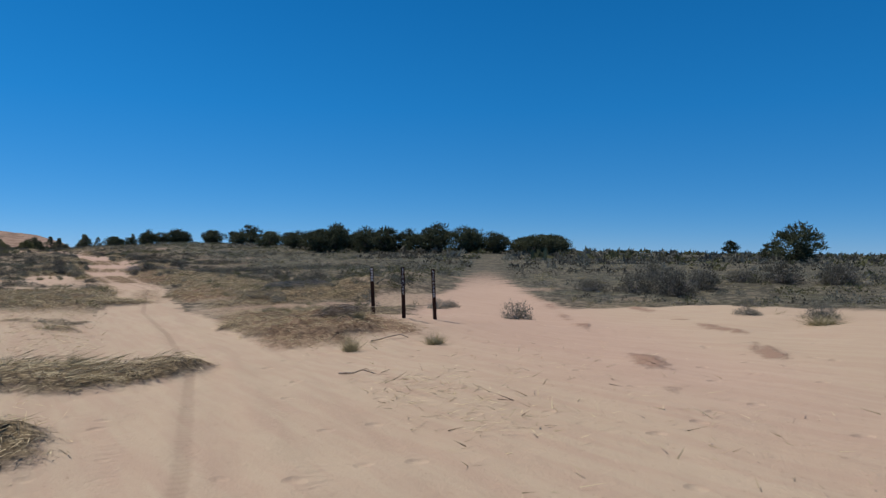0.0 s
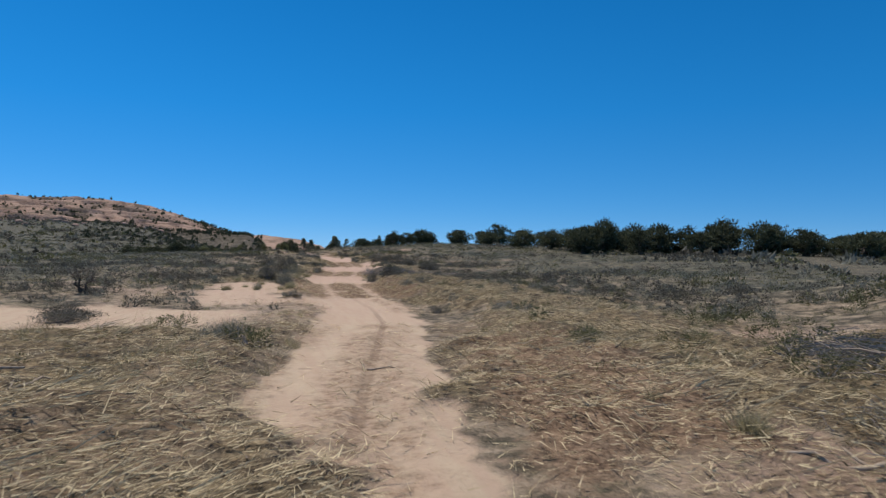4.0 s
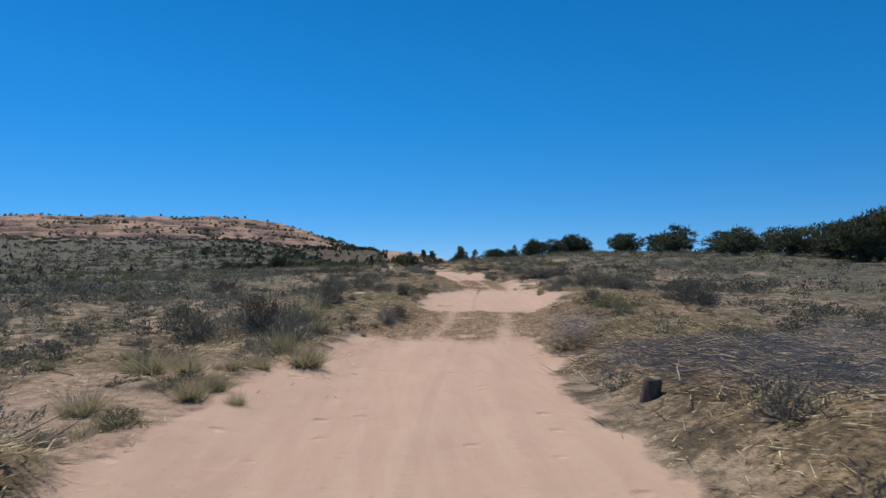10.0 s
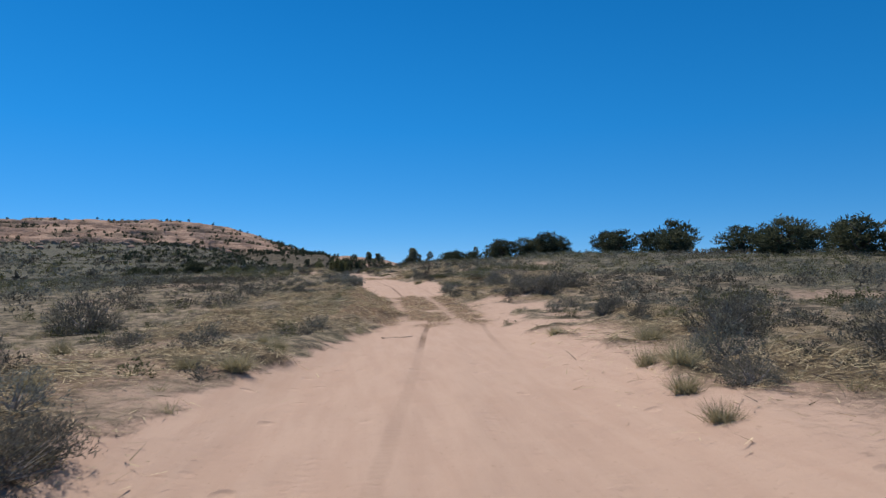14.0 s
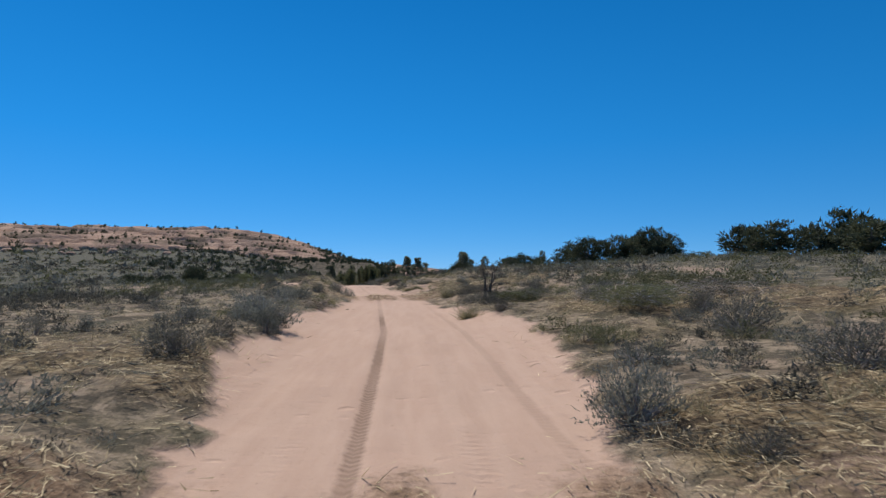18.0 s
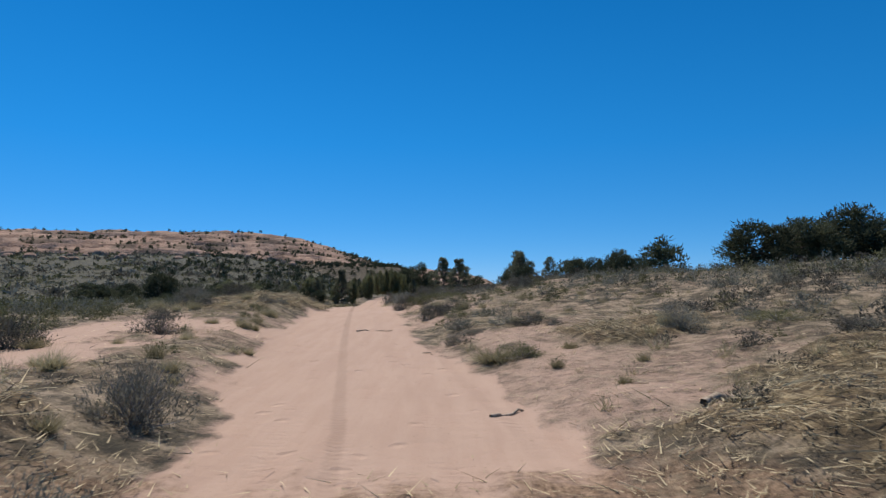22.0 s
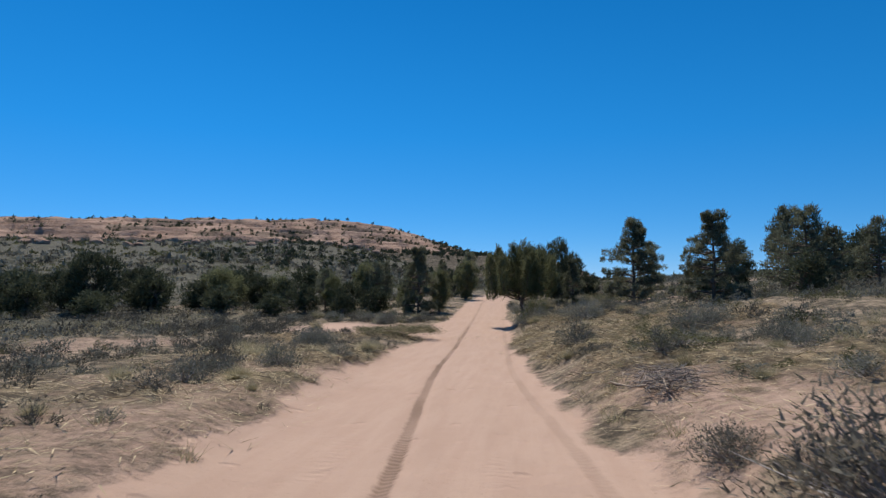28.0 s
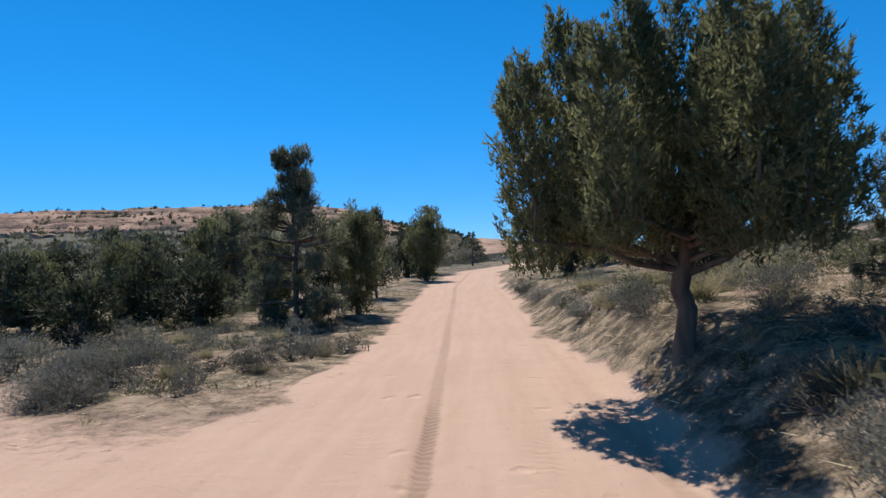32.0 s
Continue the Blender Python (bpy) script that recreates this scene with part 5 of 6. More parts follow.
DARK_SHRUBS_3 = [(6.6, 154.0, 0.6, 0.55), (5.9, 157.5, 0.8, 0.8), (6.2, 163.0, 0.5, 0.45), (5.9, 166.8, 0.6, 0.55), (7.6, 167.6, 0.4, 0.4), (4.9, 169.0, 0.8, 0.7), (12.7, 167.5, 0.5, 0.5), (13.1, 166.6, 0.42, 0.45), (13.6, 166.9, 0.5, 0.42), (5.8, 170.5, 0.9, 0.9), (5.9, 91.8, 0.7, 0.7), (7.4, 99.5, 0.5, 0.5), (6.6, 95.6, 0.8, 0.9), (18.9, 124.0, 0.8, 0.8), (19.5, 128.0, 0.9, 0.9), (19.2, 135.4, 0.8, 0.9), (18.6, 142.0, 0.8, 0.8), (17.9, 92.0, 0.8, 0.8), (18.5, 95.2, 0.9, 0.9), (18.0, 99.0, 0.8, 0.9), (19.7, 101.0, 1.0, 1.0), (13.3, 160.0, 0.32, 0.32), (15.4, 160.6, 0.25, 0.26), (13.7, 160.7, 0.38, 0.22), (13.1, 165.7, 0.33, 0.45), (12.7, 165.9, 0.43, 0.41), (12.3, 177.5, 0.5, 0.9), (11.6, 178.8, 0.5, 0.75), (2.7, 199.3, 0.25, 0.78), (10.9, 184.8, 0.7, 0.6), (0.9, 222.5, 0.60, 0.69), (0.6, 223.9, 0.61, 0.60)]
GREEN_SHRUBS_1 = [(7.3, 21.0, 0.53, 0.39), (9.1, 34.1, 0.34, 0.36), (10.9, 53.4, 0.34, 0.20), (5.0, 59.6, 0.36, 0.54), (5.9, 68.9, 0.30, 0.29), (14.5, 81.6, 0.41, 0.60), (14.8, 83.8, 0.89, 0.66), (17.1, 127.3, 0.40, 0.44), (17.1, 137.8, 0.65, 0.36), (14.3, 157.0, 0.51, 0.34), (18.5, 157.3, 0.55, 0.29), (8.1, 159.4, 0.16, 0.28), (12.5, 172.4, 0.54, 0.56), (12.0, 174.9, 0.49, 0.55), (10.8, 200.7, 1.14, 0.44), (8.3, 217.9, 0.67, 1.49)]
TUFTS_1 = [(8.5, 224.2, 0.4, 0.45), (9.4, 226.2, 0.5, 0.5), (9.0, 229.0, 0.5, 0.5), (10.2, 227.4, 0.5, 0.55), (8.2, 219.6, 0.3, 0.35), (11.2, 223.6, 0.5, 0.5), (10.4, 218.4, 0.4, 0.45), (8.1, 231.5, 0.5, 0.5), (11.5, 229.8, 0.6, 0.6), (-0.6, 226.9, 0.4, 0.4), (-4.6, 228.4, 0.5, 0.5), (1.2, 224.4, 0.3, 0.3), (16.4, 8.8, 0.53, 0.36), (5.4, 55.3, 0.32, 0.40), (6.1, 70.4, 0.24, 0.40), (5.0, 72.2, 0.42, 0.47), (6.1, 72.4, 0.27, 0.29), (6.9, 73.4, 0.47, 0.45), (6.4, 74.4, 0.41, 0.58), (6.0, 80.7, 0.66, 0.83), (15.5, 134.8, 0.40, 0.46), (15.5, 145.4, 0.40, 0.57), (13.9, 157.1, 0.54, 0.33), (9.6, 158.3, 0.20, 0.20), (7.9, 161.6, 0.22, 0.20), (14.7, 161.8, 0.26, 0.20), (8.4, 162.0, 0.15, 0.20), (3.8, 205.7, 0.23, 0.48), (3.7, 207.2, 0.30, 0.28), (-2.0, 219.7, 0.45, 0.60)]
SAGE_SHRUBS_1 = [(13.5, 16.6, 0.62, 0.72), (13.8, 21.5, 0.5, 0.5), (14.6, 21.9, 0.42, 0.4), (3.8, 36.4, 0.51, 0.46), (4.0, 56.2, 0.28, 0.32), (5.2, 57.8, 0.29, 0.96), (11.4, 64.6, 0.35, 0.50), (5.6, 68.2, 0.26, 0.28), (6.3, 76.0, 0.59, 1.01), (8.0, 80.1, 0.21, 0.63), (17.7, 118.1, 0.22, 0.45), (16.0, 119.5, 0.42, 0.55), (11.4, 129.2, 0.35, 0.62), (10.5, 139.1, 0.40, 0.61), (17.1, 157.8, 0.48, 0.53), (16.6, 174.8, 0.36, 0.75), (11.2, 181.0, 0.9, 0.75), (9.2, 204.5, 0.68, 0.84), (1.3, 208.6, 0.80, 0.74), (9.5, 215.5, 0.68, 0.64), (9.9, 216.8, 0.68, 0.56), (8.1, 217.6, 0.79, 0.65), (7.9, 218.4, 0.50, 0.64)]
SAGE_SHRUBS_3 = [(15.9, 122.5, 0.6, 0.75), (16.0, 95.5, 0.65, 0.8), (3.3, 196.7, 0.5, 0.5), (1.5, 208.6, 0.9, 0.8), (10.2, 213.5, 1.0, 0.9), (12.7, 201.0, 0.7, 0.6), (3.5, 199.8, 0.52, 0.6), (2.9, 198.2, 0.6, 0.55), (3.9, 202.4, 0.4, 0.4), (3.4, 208.0, 0.45, 0.35), (0.2, 225.6, 0.62, 0.6), (10.7, 222.0, 1.0, 0.9), (-8.1, 222.5, 0.6, 0.8), (11.0, 149.5, 0.44, 0.6), (13.5, 161.6, 0.55, 0.35), (11.1, 130.3, 0.9, 0.85), (10.6, 131.6, 0.7, 0.7), (9.4, 140.9, 1.1, 0.8), (10.5, 54.9, 0.45, 0.32), (11.9, 204.5, 0.9, 0.7), (12.8, 206.2, 0.9, 0.7)]
SAGE_SHRUBS_2 = [(17.7, 9.5, 0.6, 0.5), (18.6, 12.2, 0.5, 0.35), (21.4, 14.0, 0.6, 0.4), (7.9, 225.0, 0.5, 0.45), (7.5, 227.6, 0.6, 0.5), (7.4, 230.5, 0.5, 0.5), (7.1, 234.0, 0.6, 0.55), (6.9, 238.0, 0.6, 0.6), (8.4, 233.0, 0.7, 0.6), (8.1, 219.9, 0.4, 0.35), (8.6, 216.2, 0.6, 0.6), (10.6, 214.6, 0.7, 0.7), (11.4, 216.5, 0.8, 0.75), (8.9, 222.5, 0.5, 0.45), (9.6, 224.5, 0.7, 0.6), (8.0, 226.0, 0.6, 0.5), (10.8, 220.6, 0.8, 0.7), (-1.2, 226.5, 0.7, 0.55), (-3.4, 227.6, 0.8, 0.6), (-5.8, 227.2, 0.8, 0.55), (-8.4, 228.0, 0.9, 0.6), (-0.4, 225.0, 0.5, 0.4), (-2.4, 225.4, 0.6, 0.45), (9.3, 219.3, 0.67, 0.73), (0.6, 222.6, 0.61, 0.63)]


def shrub_proto(seed, material, label, category="shrub"):
    lv = shrub_leaves(2500, seed, 0.088, 0.021, 0.95, 0.3)
    st = shrub_stems(70, seed + 50, 0.9)
    return thing_of("shrub", [("foliage", lv, material, ""), ("woody_base", st, TWIG, "thin grey twigs")], label, category, "shrubs beside the track")


def shrub_rows(protos, rows, seed):
    r = rng_of(seed)
    for k, (x, y, rad, h) in enumerate(rows):
        place_thing(protos[k % len(protos)], x, y, max(rad, 0.6 * h), h * 0.95, r.uniform(0, 360))


dark_shrubs = [shrub_proto(800 + k, DARKSAGE, "dark twiggy blackbrush shrub rooted in sand") for k in range(4)]
sage_shrubs = [shrub_proto(820 + k, SAGE, "rounded grey-green sagebrush rooted in sand") for k in range(4)]
green_shrubs = [shrub_proto(840 + k, GREEN, "low yellow-green rabbitbrush rooted in sand") for k in range(3)]
for k, rows in enumerate((DARK_SHRUBS_1, DARK_SHRUBS_2, DARK_SHRUBS_3, DARK_SHRUBS_4, DARK_SHRUBS_5)):
    shrub_rows(dark_shrubs, rows, 61 + k)
for k, rows in enumerate((SAGE_SHRUBS_1, SAGE_SHRUBS_2, SAGE_SHRUBS_3)):
    shrub_rows(sage_shrubs, rows, 71 + k)
shrub_rows(green_shrubs, GREEN_SHRUBS_1, 81)



def small_proto(seed, material, label):
    lv = shrub_leaves(850, seed, 0.10, 0.03, 0.9, 0.3)
    return thing_of("shrub", [("foliage", lv, material, ""), ("woody_base", shrub_stems(36, seed + 50, 0.85), TWIG, "thin grey twigs")], label, "shrub", "shrubs beside the track")


small_dark = [small_proto(880 + k, DARKSAGE, "small dark blackbrush shrub on the track's verge") for k in range(3)]
small_sage = [small_proto(890 + k, SAGE, "small grey-green sagebrush on the track's verge") for k in range(3)]
small_green = [small_proto(900 + k, GREEN, "small yellow-green rabbitbrush on the track's verge") for k in range(3)]
r = rng_of(85)
for k, (x, y, rad, h, sort) in enumerate(beside):
    protos = small_dark if sort < 0.47 else small_sage if sort < 0.6 else small_green
    place_thing(protos[k % 3], x, y, rad, h, r.uniform(0, 360))

tufts = []
for k in range(4):
    tufts.append(thing_of("grass_tuft", [("grass_blade", tuft_blades(380, 860 + k, 0.62), GRASS, "pale arching blades"), ("basal_clump", shrub_leaves(160, 865 + k, 0.5, 0.03, 0.5, 0.05), GREEN, "short greenish clump")], "pale dry bunch of grass on bare sand", "grass", "grass tufts beside the track"))
    cl = tufts[-1].children
    for ob in cl:
        if ob.name.startswith("basal"):
            ob.data.transform(Matrix.Diagonal((0.3, 0.3, 0.5, 1)))
r = rng_of(83)
for k, (x, y, rad, h) in enumerate(TUFTS_1):
    place_thing(tufts[k % 4], x, y, max(rad * 1.5, h), h * 1.15, r.uniform(0, 360))


r = rng_of(87)
for y0, y1, side, count in ((54, 80, -1, 46), (86, 104, 1, 9), (84, 100, -1, 12), (150, 170, -1, 26), (150, 172, 1, 14), (186, 206, -1, 24), (190, 206, 1, 14), (214, 236, 1, 16), (222, 232, -1, 12), (10, 30, 1, 10)):
    for k in range(count):
        y = r.uniform(y0, y1)
        x = float(road_x(y)) + side * (2.4 + 4.2 * r.random() ** 1.4)
        h = r.uniform(0.18, 0.46)
        place_thing(tufts[k % 4], x, y, h * r.uniform(0.8, 1.3), h, r.uniform(0, 360))


# ---- flat marker posts where the tracks part ----
def slab(name, wide, thick, z0, z1, material, bevel=0.004):
    """An upright board with rounded edges."""
    bm = bmesh.new()
    bmesh.ops.create_cube(bm, size=1.0)
    for v in bm.verts:
        v.co = (v.co.x * wide, v.co.y * thick, z0 + (v.co.z + 0.5) * (z1 - z0))
    bmesh.ops.bevel(bm, geom=list(bm.edges), offset=bevel, segments=2, affect="EDGES")
    me = bpy.data.meshes.new(name)
    bm.to_mesh(me)
    bm.free()
    me.materials.append(material)
    return me


def glyph_mesh(text, size):
    """A flat letter that stands upright and faces -y."""
    cu = bpy.data.curves.new("letter", "FONT")
    cu.body, cu.size, cu.extrude, cu.align_x, cu.align_y = text, size, 0.0008, "CENTER", "CENTER"
    tmp = bpy.data.objects.new("letter", cu)
    me = bpy.data.meshes.new_from_object(tmp)
    bpy.data.objects.remove(tmp)
    me.transform(pose(0, 0, 0, 90))
    me.materials.clear()
    me.materials.append(SIGNWHITE)
    return me


def arrow_mesh(size, turn):
    """A plain arrow that faces -y."""
    pts = [(-0.14, -0.5), (0.14, -0.5), (0.14, 0.0), (0.4, 0.0), (0.0, 0.5), (-0.4, 0.0), (-0.14, 0.0)]
    bm = bmesh.new()
    f = bm.faces.new([bm.verts.new((px * size, 0, pz * size)) for px, pz in pts])
    ex = bmesh.ops.extrude_face_region(bm, geom=[f])
    bmesh.ops.translate(bm, vec=(0, -0.0016, 0), verts=[v for v in ex["geom"] if isinstance(v, bmesh.types.BMVert)])
    bmesh.ops.rotate(bm, cent=(0, 0, 0), matrix=Matrix.Rotation(radians(turn), 3, "Y"), verts=bm.verts)
    bmesh.ops.recalc_face_normals(bm, faces=bm.faces)
    me = bpy.data.meshes.new("arrow")
    bm.to_mesh(me)
    bm.free()
    me.materials.append(SIGNWHITE)
    return me


SIGNBROWN = bark_material("brown_marker_board", (0.035, 0.017, 0.012), (0.062, 0.03, 0.021))
SIGNWHITE = bark_material("worn_white_decal", (0.42, 0.40, 0.37), (0.66, 0.64, 0.60))


def marker_post(x, y, h, lean, turn, signs, label):
    """A flat brown marker with decals from the top down: letters, arrows or plain bars."""
    post = tagged(new("marker_post", slab("marker_post", 0.092, 0.016, -0.2, h, SIGNBROWN)), label, "post", "posts where the tracks part")
    post.matrix_basis = pose(x, y, float(ground_z(x, y)), lean[0], lean[1], turn)
    z = h - 0.06
    for kind, value in signs:
        if kind == "letter":
            ob, drop = new("letter", glyph_mesh(value, 0.105)), 0.098
        elif kind == "arrow":
            ob, drop = new("arrow", arrow_mesh(0.066, value)), 0.088
        else:
            ob, drop = new("decal_bar", slab("decal_bar", 0.06, 0.002, -value / 2, value / 2, SIGNWHITE, 0.0006)), value + 0.018
        ob.parent = post
        ob.location = (0, -0.0095, z - drop / 2 + 0.045)
        z -= drop


marker_post(8.29, 16.05, 1.22, (3, -3), -26, [("bar", 0.05), ("bar", 0.05), ("bar", 0.05), ("bar", 0.05), ("bar", 0.06)], "flat brown marker post with small white decals")
marker_post(8.48, 14.8, 1.26, (2, -2), -28, [("arrow", 0), *(("letter", c) for c in "TRACKS")], "flat brown marker post lettered in white")
marker_post(9.27, 14.62, 1.26, (2, -3), -28, [("arrow", -40), ("letter", "3"), ("letter", "0"), ("arrow", 40), ("letter", "3"), ("letter", "6"), ("bar", 0.03), ("bar", 0.02), ("bar", 0.02)], "flat brown marker post with white numbers and arrows")


# ---- cut brush, sticks and a stump ----
def brush_pile(x, y, length, width, height, turn, count, seed, label, leafy=None, twig=TWIG):
    r = rng_of(seed)
    root = new("brush_pile")
    twigs, boughs = [], []
    for k in range(count * 2):
        cx, cy = r.uniform(-0.5, 0.5) * length, r.normal() * width * 0.25
        cz = r.random() * height * (1 - (2 * cx / length) ** 2 * 0.5)
        a = r.normal() * 0.55
        ln = r.uniform(0.2, 0.65)
        d = np.array((math.cos(a), math.sin(a), r.normal() * 0.22)) * ln / 2
        c = np.array((cx, cy, cz + 0.02))
        big = k % 14 == 0
        rad = r.uniform(0.007, 0.016) if big else r.uniform(0.002, 0.005)
        (boughs if big else twigs).append(tube(bent(c - d, c + d * (1.6 if big else 1), seed * 7 + k, 0.05, 4), np.linspace(rad, rad * 0.4, 4), 5 if big else 3))
    parts = [("twig_tangle", join(twigs), twig)]
    for vf in boughs[:22]:
        ob = new("bough", mesh_from("bough", vf[0], vf[1], DEADWOOD, False))
        ob.parent = root
    if leafy:
        n = 5000
        p = np.stack([r.uniform(-0.5, 0.5, n) * length, r.normal(size=n) * width * 0.27, r.random(n) * height], -1)
        ax = unit(r.normal(size=(n, 3)) * (1, 1, 0.4))
        parts.append(("leaf_layer", slivers(p, ax, r.uniform(0.05, 0.2, n), 0.014, r), leafy))
    for pname, vf, material in parts:
        ob = new(pname, mesh_from(pname, vf[0], vf[1], material))
        ob["kind"] = "stuff"
        ob.parent = root
    tagged(root, label, "brush pile", "piles of cut brush")
    root.matrix_basis = pose(x, y, float(ground_z(x, y)) - 0.02, 0, 0, turn)


brush_pile(12.2, 69.4, 4.2, 1.9, 0.5, 120, 700, 5, "tangled pile of grey cut twigs beside the track")
brush_pile(15.2, 73.6, 3.6, 1.8, 0.35, 20, 260, 6, "flattened pile of grey cut twigs on straw")
brush_pile(11.9, 76.4, 1.7, 1.2, 0.55, 60, 260, 7, "springy heap of dark cut twigs beside the track")
brush_pile(3.1, 213.6, 3.0, 2.0, 0.24, 30, 420, 8, "green and yellow heap of cut brush beside the track", GREEN, STRAW)
brush_pile(9.8, 196.5, 1.6, 1.0, 0.2, 80, 200, 9, "low mat of grey cut twigs on the sand")
brush_pile(12.4, 30.5, 4.0, 2.2, 0.3, 150, 320, 11, "scattered pile of grey cut twigs on straw")
brush_pile(9.2, 28.0, 2.6, 1.4, 0.22, 60, 200, 12, "low heap of pale cut stalks on straw", STRAW)
brush_pile(9.9, 214.6, 3.4, 2.0, 0.22, 80, 700, 17, "low spread of pale cut straw beside the sandy track", STRAW, STRAW)
brush_pile(10.6, 217.4, 3.2, 2.2, 0.22, 100, 700, 18, "low spread of pale cut straw beside the sandy track", STRAW, STRAW)
brush_pile(18.9, 78.5, 3.0, 1.6, 0.3, 100, 200, 13, "flattened pile of grey cut twigs on dry grass")
brush_pile(19.0, 131.6, 3.0, 1.6, 0.4, 70, 320, 21, "green and brown heap of cut brush beside the track", GREEN)
brush_pile(19.6, 135.6, 3.2, 1.8, 0.45, 110, 340, 22, "tangled pile of dark cut twigs on straw")
brush_pile(21.6, 133.4, 3.2, 2.0, 0.4, 30, 300, 23, "tangled pile of grey cut twigs on straw")
brush_pile(7.0, 14.9, 1.3, 0.9, 0.24, 30, 190, 24, "springy heap of dark cut twigs on straw", None, DEBRIS)
brush_pile(11.1, 137.8, 0.8, 0.45, 0.28, 40, 60, 14, "small heap of dark dead twigs at the track's edge", None, DEBRIS)
brush_pile(17.4, 138.6, 2.6, 1.2, 0.35, 70, 220, 15, "green and brown heap of cut brush beside the track", GREEN)

ob = tagged(new("stump", mesh_from("stump", *tube([(0, 0, -0.1), (0.01, 0, 0.08), (0.03, 0, 0.2), (0.035, 0, 0.225), (0.035, 0, 0.226)], [0.13, 0.105, 0.10, 0.09, 0.002], 10), BARK, False)), "dark cut tree stump at the track's edge", "stump")
ob.matrix_basis = pose(11.2, 70.4, float(ground_z(11.2, 70.4)), 4, 0, 0)
face_ = new("cut_face", mesh_from("cut_face", *tube([(0.035, 0, 0.224), (0.035, 0, 0.231), (0.035, 0, 0.232)], [0.084, 0.08, 0.002], 10), DEADWOOD, False))
face_.parent = ob


def dead_branch(x, y, length, turn, thick, seed, label="dry broken stick lying on the sand"):
    r = rng_of(seed)
    main = bent((-length / 2, 0, thick), (length / 2, 0, thick * 1.2), seed, 0.04, 6)
    pieces = [tube(main, np.linspace(thick, thick * 0.45, 6), 6)]
    for k in range(2):
        a = main[2 + k]
        b = a + np.array((length * r.uniform(0.12, 0.25), r.normal() * length * 0.12, abs(r.normal()) * length * 0.05))
        pieces.append(tube(bent(a, b, seed + k + 3, 0.05, 4), np.linspace(thick * 0.5, thick * 0.2, 4), 5))
    v, f = join(pieces)
    ob = tagged(new("dead_branch", mesh_from("dead_branch", v, f, DEADWOOD, False)), label, "branch", "dry sticks on the ground")
    ob.matrix_basis = pose(x, y, float(ground_z(x, y)) - thick * 0.3, 0, 0, turn)


for k, (x, y, ln, turn, th) in enumerate(((11.8, 139.8, 0.7, 25, 0.014), (12.7, 159.1, 0.4, 50, 0.010), (12.85, 159.25, 0.42, 55, 0.009), (12.95, 159.0, 0.36, 46, 0.009), (7.7, 182.7, 0.5, -5, 0.02), (8.5, 80.1, 0.3, 60, 0.025), (8.0, 63.4, 0.3, 70, 0.014), (8.9, 63.0, 0.3, -40, 0.012), (10.0, 88.3, 0.6, 8, 0.014), (12.3, 104.2, 0.8, 15, 0.018), (6.1, 34.1, 0.5, 0, 0.014), (4.6, 9.0, 0.9, -30, 0.014), (11.4, 163.2, 0.9, 15, 0.018), (9.6, 50.5, 0.6, 80, 0.02), (8.4, 28.4, 0.9, 130, 0.03), (15.3, 115.9, 0.6, -30, 0.02), (13.7, 153.5, 0.5, 40, 0.025))):
    dead_branch(x, y, ln, turn, th, 900 + k)


def bare_tree(x, y, h, seed):
    r = rng_of(seed)
    root = new("dead_juniper")
    trunks, twigs = [], []
    for k in range(3):
        top = np.array((r.normal() * 0.25, r.normal() * 0.2, h * r.uniform(0.75, 1.0)))
        p = bent((r.normal() * 0.06, r.normal() * 0.06, -0.1), top, seed + k, 0.06, 6)
        trunks.append(tube(p, np.linspace(0.06, 0.012, 6), 6))
        for q in range(26):
            a = p[r.integers(1, 6)]
            b = a + np.array((r.normal() * 0.32, r.normal() * 0.32, r.uniform(0.02, 0.35)))
            twigs.append(tube(bent(a, b, seed + 40 * k + q, 0.08, 4), np.linspace(0.012, 0.003, 4), 4))
    lv = shrub_leaves(500, seed + 9, 0.12, 0.03, 1.0, 0.5)
    lv = (lv[0] * (0.62, 0.55, 0.55) + (0, 0, h * 0.62), lv[1])
    for pname, vf, material in (("trunk", join(trunks), BARK), ("branch_work", join(twigs), BARK), ("foliage", lv, DARKSAGE)):
        ob = new(pname, mesh_from(pname, vf[0], vf[1], material))
        ob.parent = root
    tagged(root, "half-dead juniper with bare dark trunks beside the track", "tree")
    root.matrix_basis = pose(x, y, float(ground_z(x, y)), 0, 0, 30)


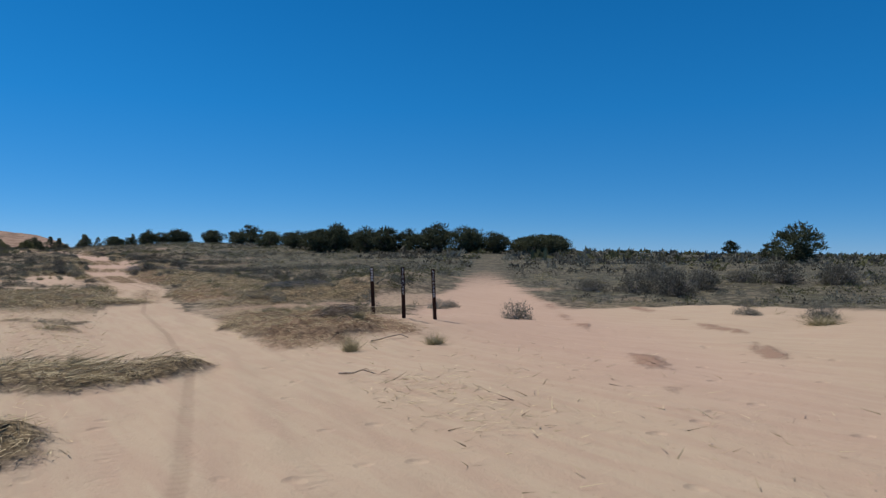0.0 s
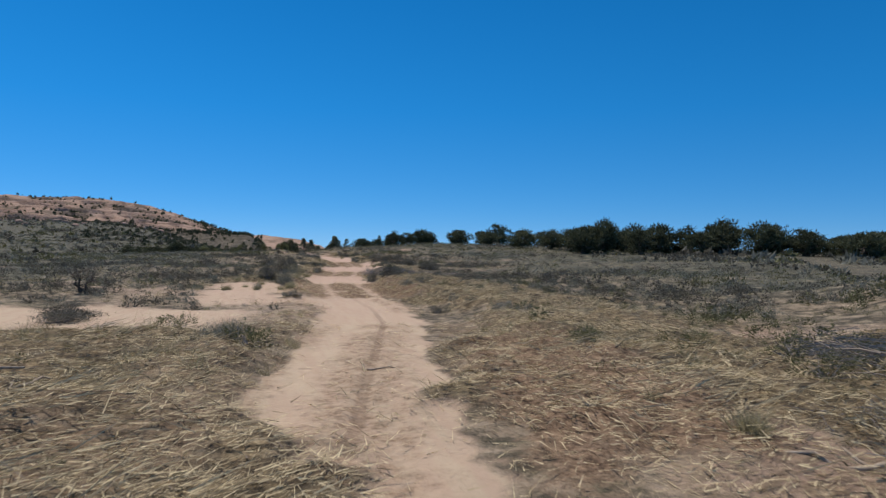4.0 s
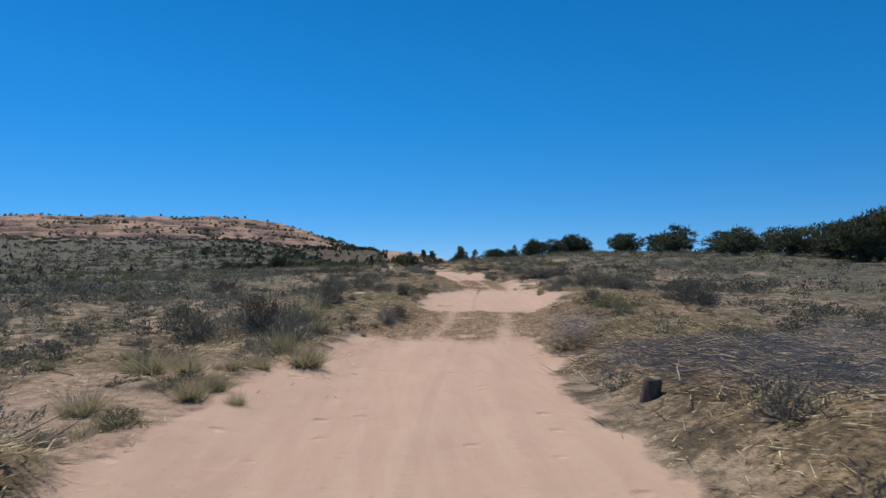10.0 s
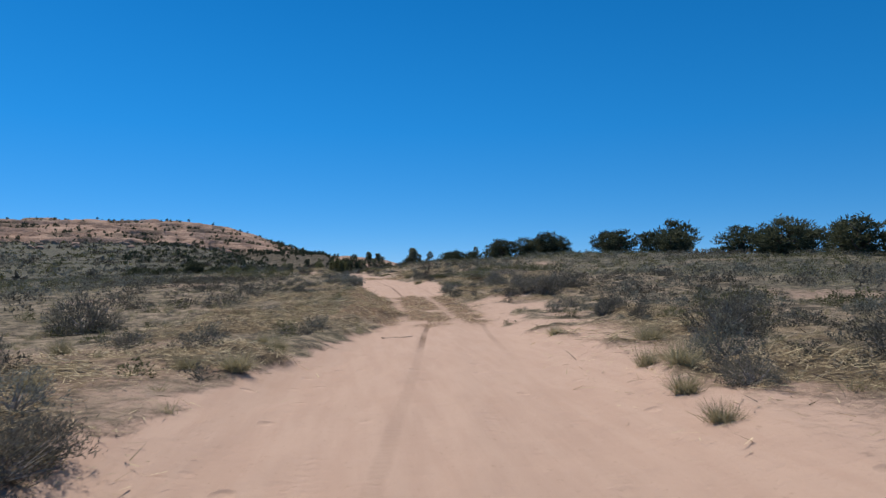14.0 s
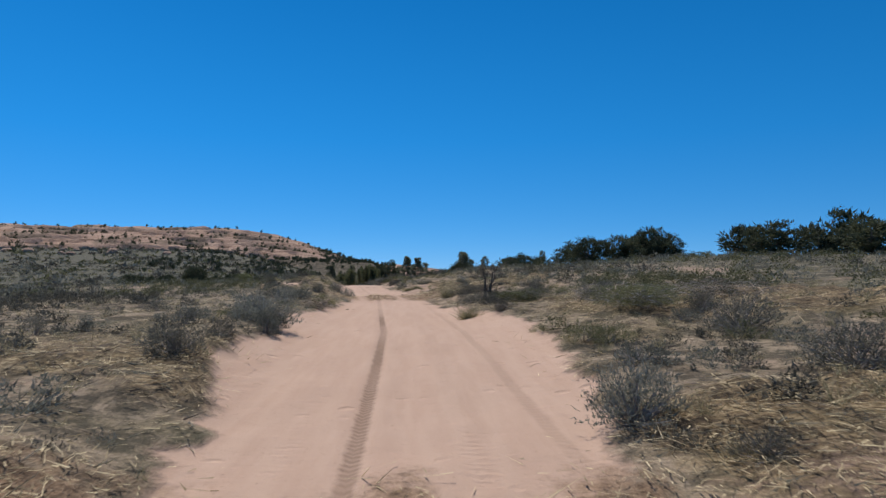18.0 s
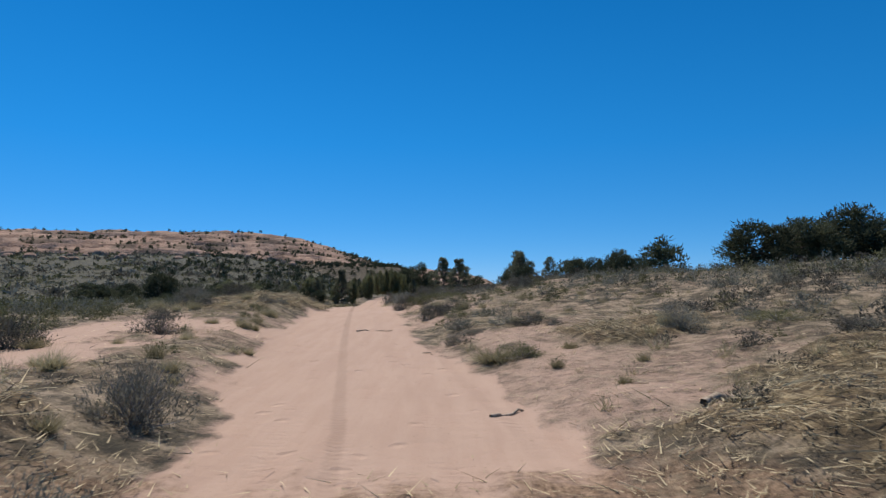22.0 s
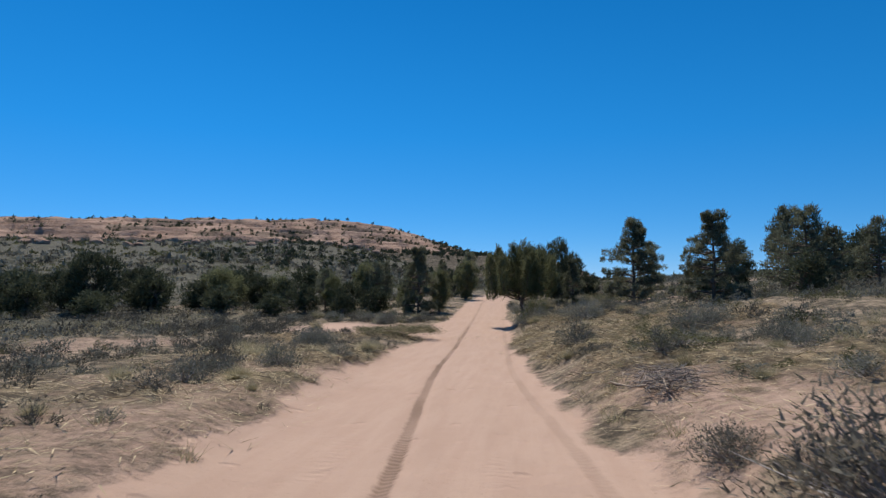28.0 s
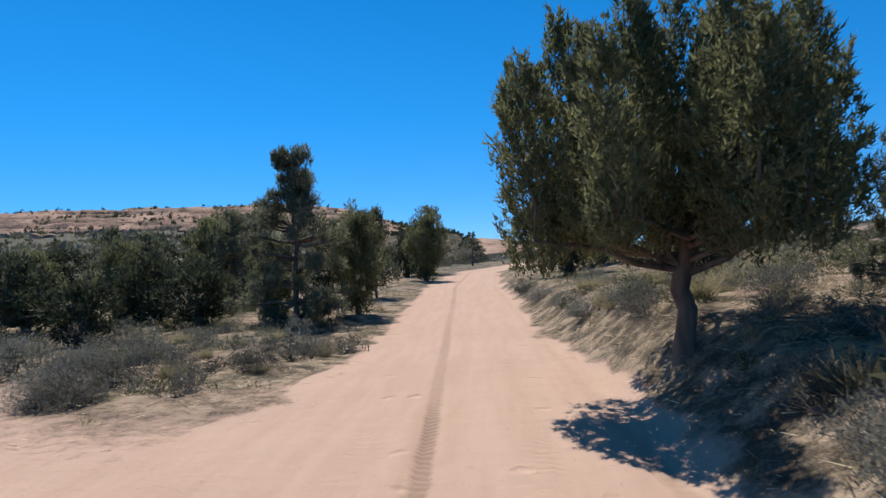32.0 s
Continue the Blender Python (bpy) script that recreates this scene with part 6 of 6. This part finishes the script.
bare_tree(16.6, 139.0, 1.3, 77)
shrub_rows(dark_shrubs, [(17.2, 139.2, 0.6, 0.5), (16.0, 138.7, 0.5, 0.4), (17.9, 138.2, 0.7, 0.5)], 66)
dead_branch(2.3, 183.7, 1.7, 42, 0.11, 942, "pale weathered log lying on the brushy bank")
for x, y, rad, h in ((12.75, 172.3, 0.75, 0.62), (13.5, 172.7, 0.7, 0.55), (13.2, 171.6, 0.55, 0.45)):
    place_thing(small_green[0], x, y, rad, h, x * 90)
dead_branch(15.7, 152.4, 0.9, 30, 0.045, 941, "pale bleached log lying at the track's edge")


# ---- sawn timber and poles left on the cut verge ----
def timber(x, y, length, wide, thick, turn, tilt, material, label):
    bm = bmesh.new()
    bmesh.ops.create_cube(bm, size=1.0)
    r_ = random.Random(int(x * 10 + y))
    for v in bm.verts:
        v.co = (v.co.x * length + r_.uniform(-0.03, 0.03), v.co.y * wide, (v.co.z + 0.5) * thick)
    bmesh.ops.subdivide_edges(bm, edges=[e for e in bm.edges if abs(e.verts[0].co.x - e.verts[1].co.x) > 0.3], cuts=3)
    for v in bm.verts:
        v.co.y += 0.02 * math.sin(v.co.x * 3 + x)
    bmesh.ops.bevel(bm, geom=list(bm.edges), offset=thick * 0.08, segments=1, affect="EDGES")
    me = bpy.data.meshes.new("plank")
    bm.to_mesh(me)
    bm.free()
    me.materials.append(material)
    ob = tagged(new("plank", me), label, "plank")
    ob.matrix_basis = pose(x, y, float(ground_z(x, y)) + 0.03, 14, tilt, turn)


PALEWOOD = bark_material("pale_sawn_wood", (0.58, 0.46, 0.32), (0.8, 0.69, 0.52))
timber(6.9, 87.6, 0.42, 0.1, 0.03, 24, 0, PALEWOOD, "pale sawn plank lying on cut brush")
dead_branch(6.2, 85.3, 1.3, 14, 0.05, 930, "weathered grey log lying on cut brush")
dead_branch(1.2, 33.5, 1.4, -20, 0.03, 931)
dead_branch(0.4, 35.8, 1.1, 30, 0.025, 932)
dead_branch(2.2, 32.0, 0.9, 70, 0.02, 933)
dead_branch(2.9, 24.6, 1.0, 60, 0.018, 934)
dead_branch(7.0, 12.6, 1.2, 10, 0.015, 935)
bare_tree(-1.9, 51.6, 0.85, 78)
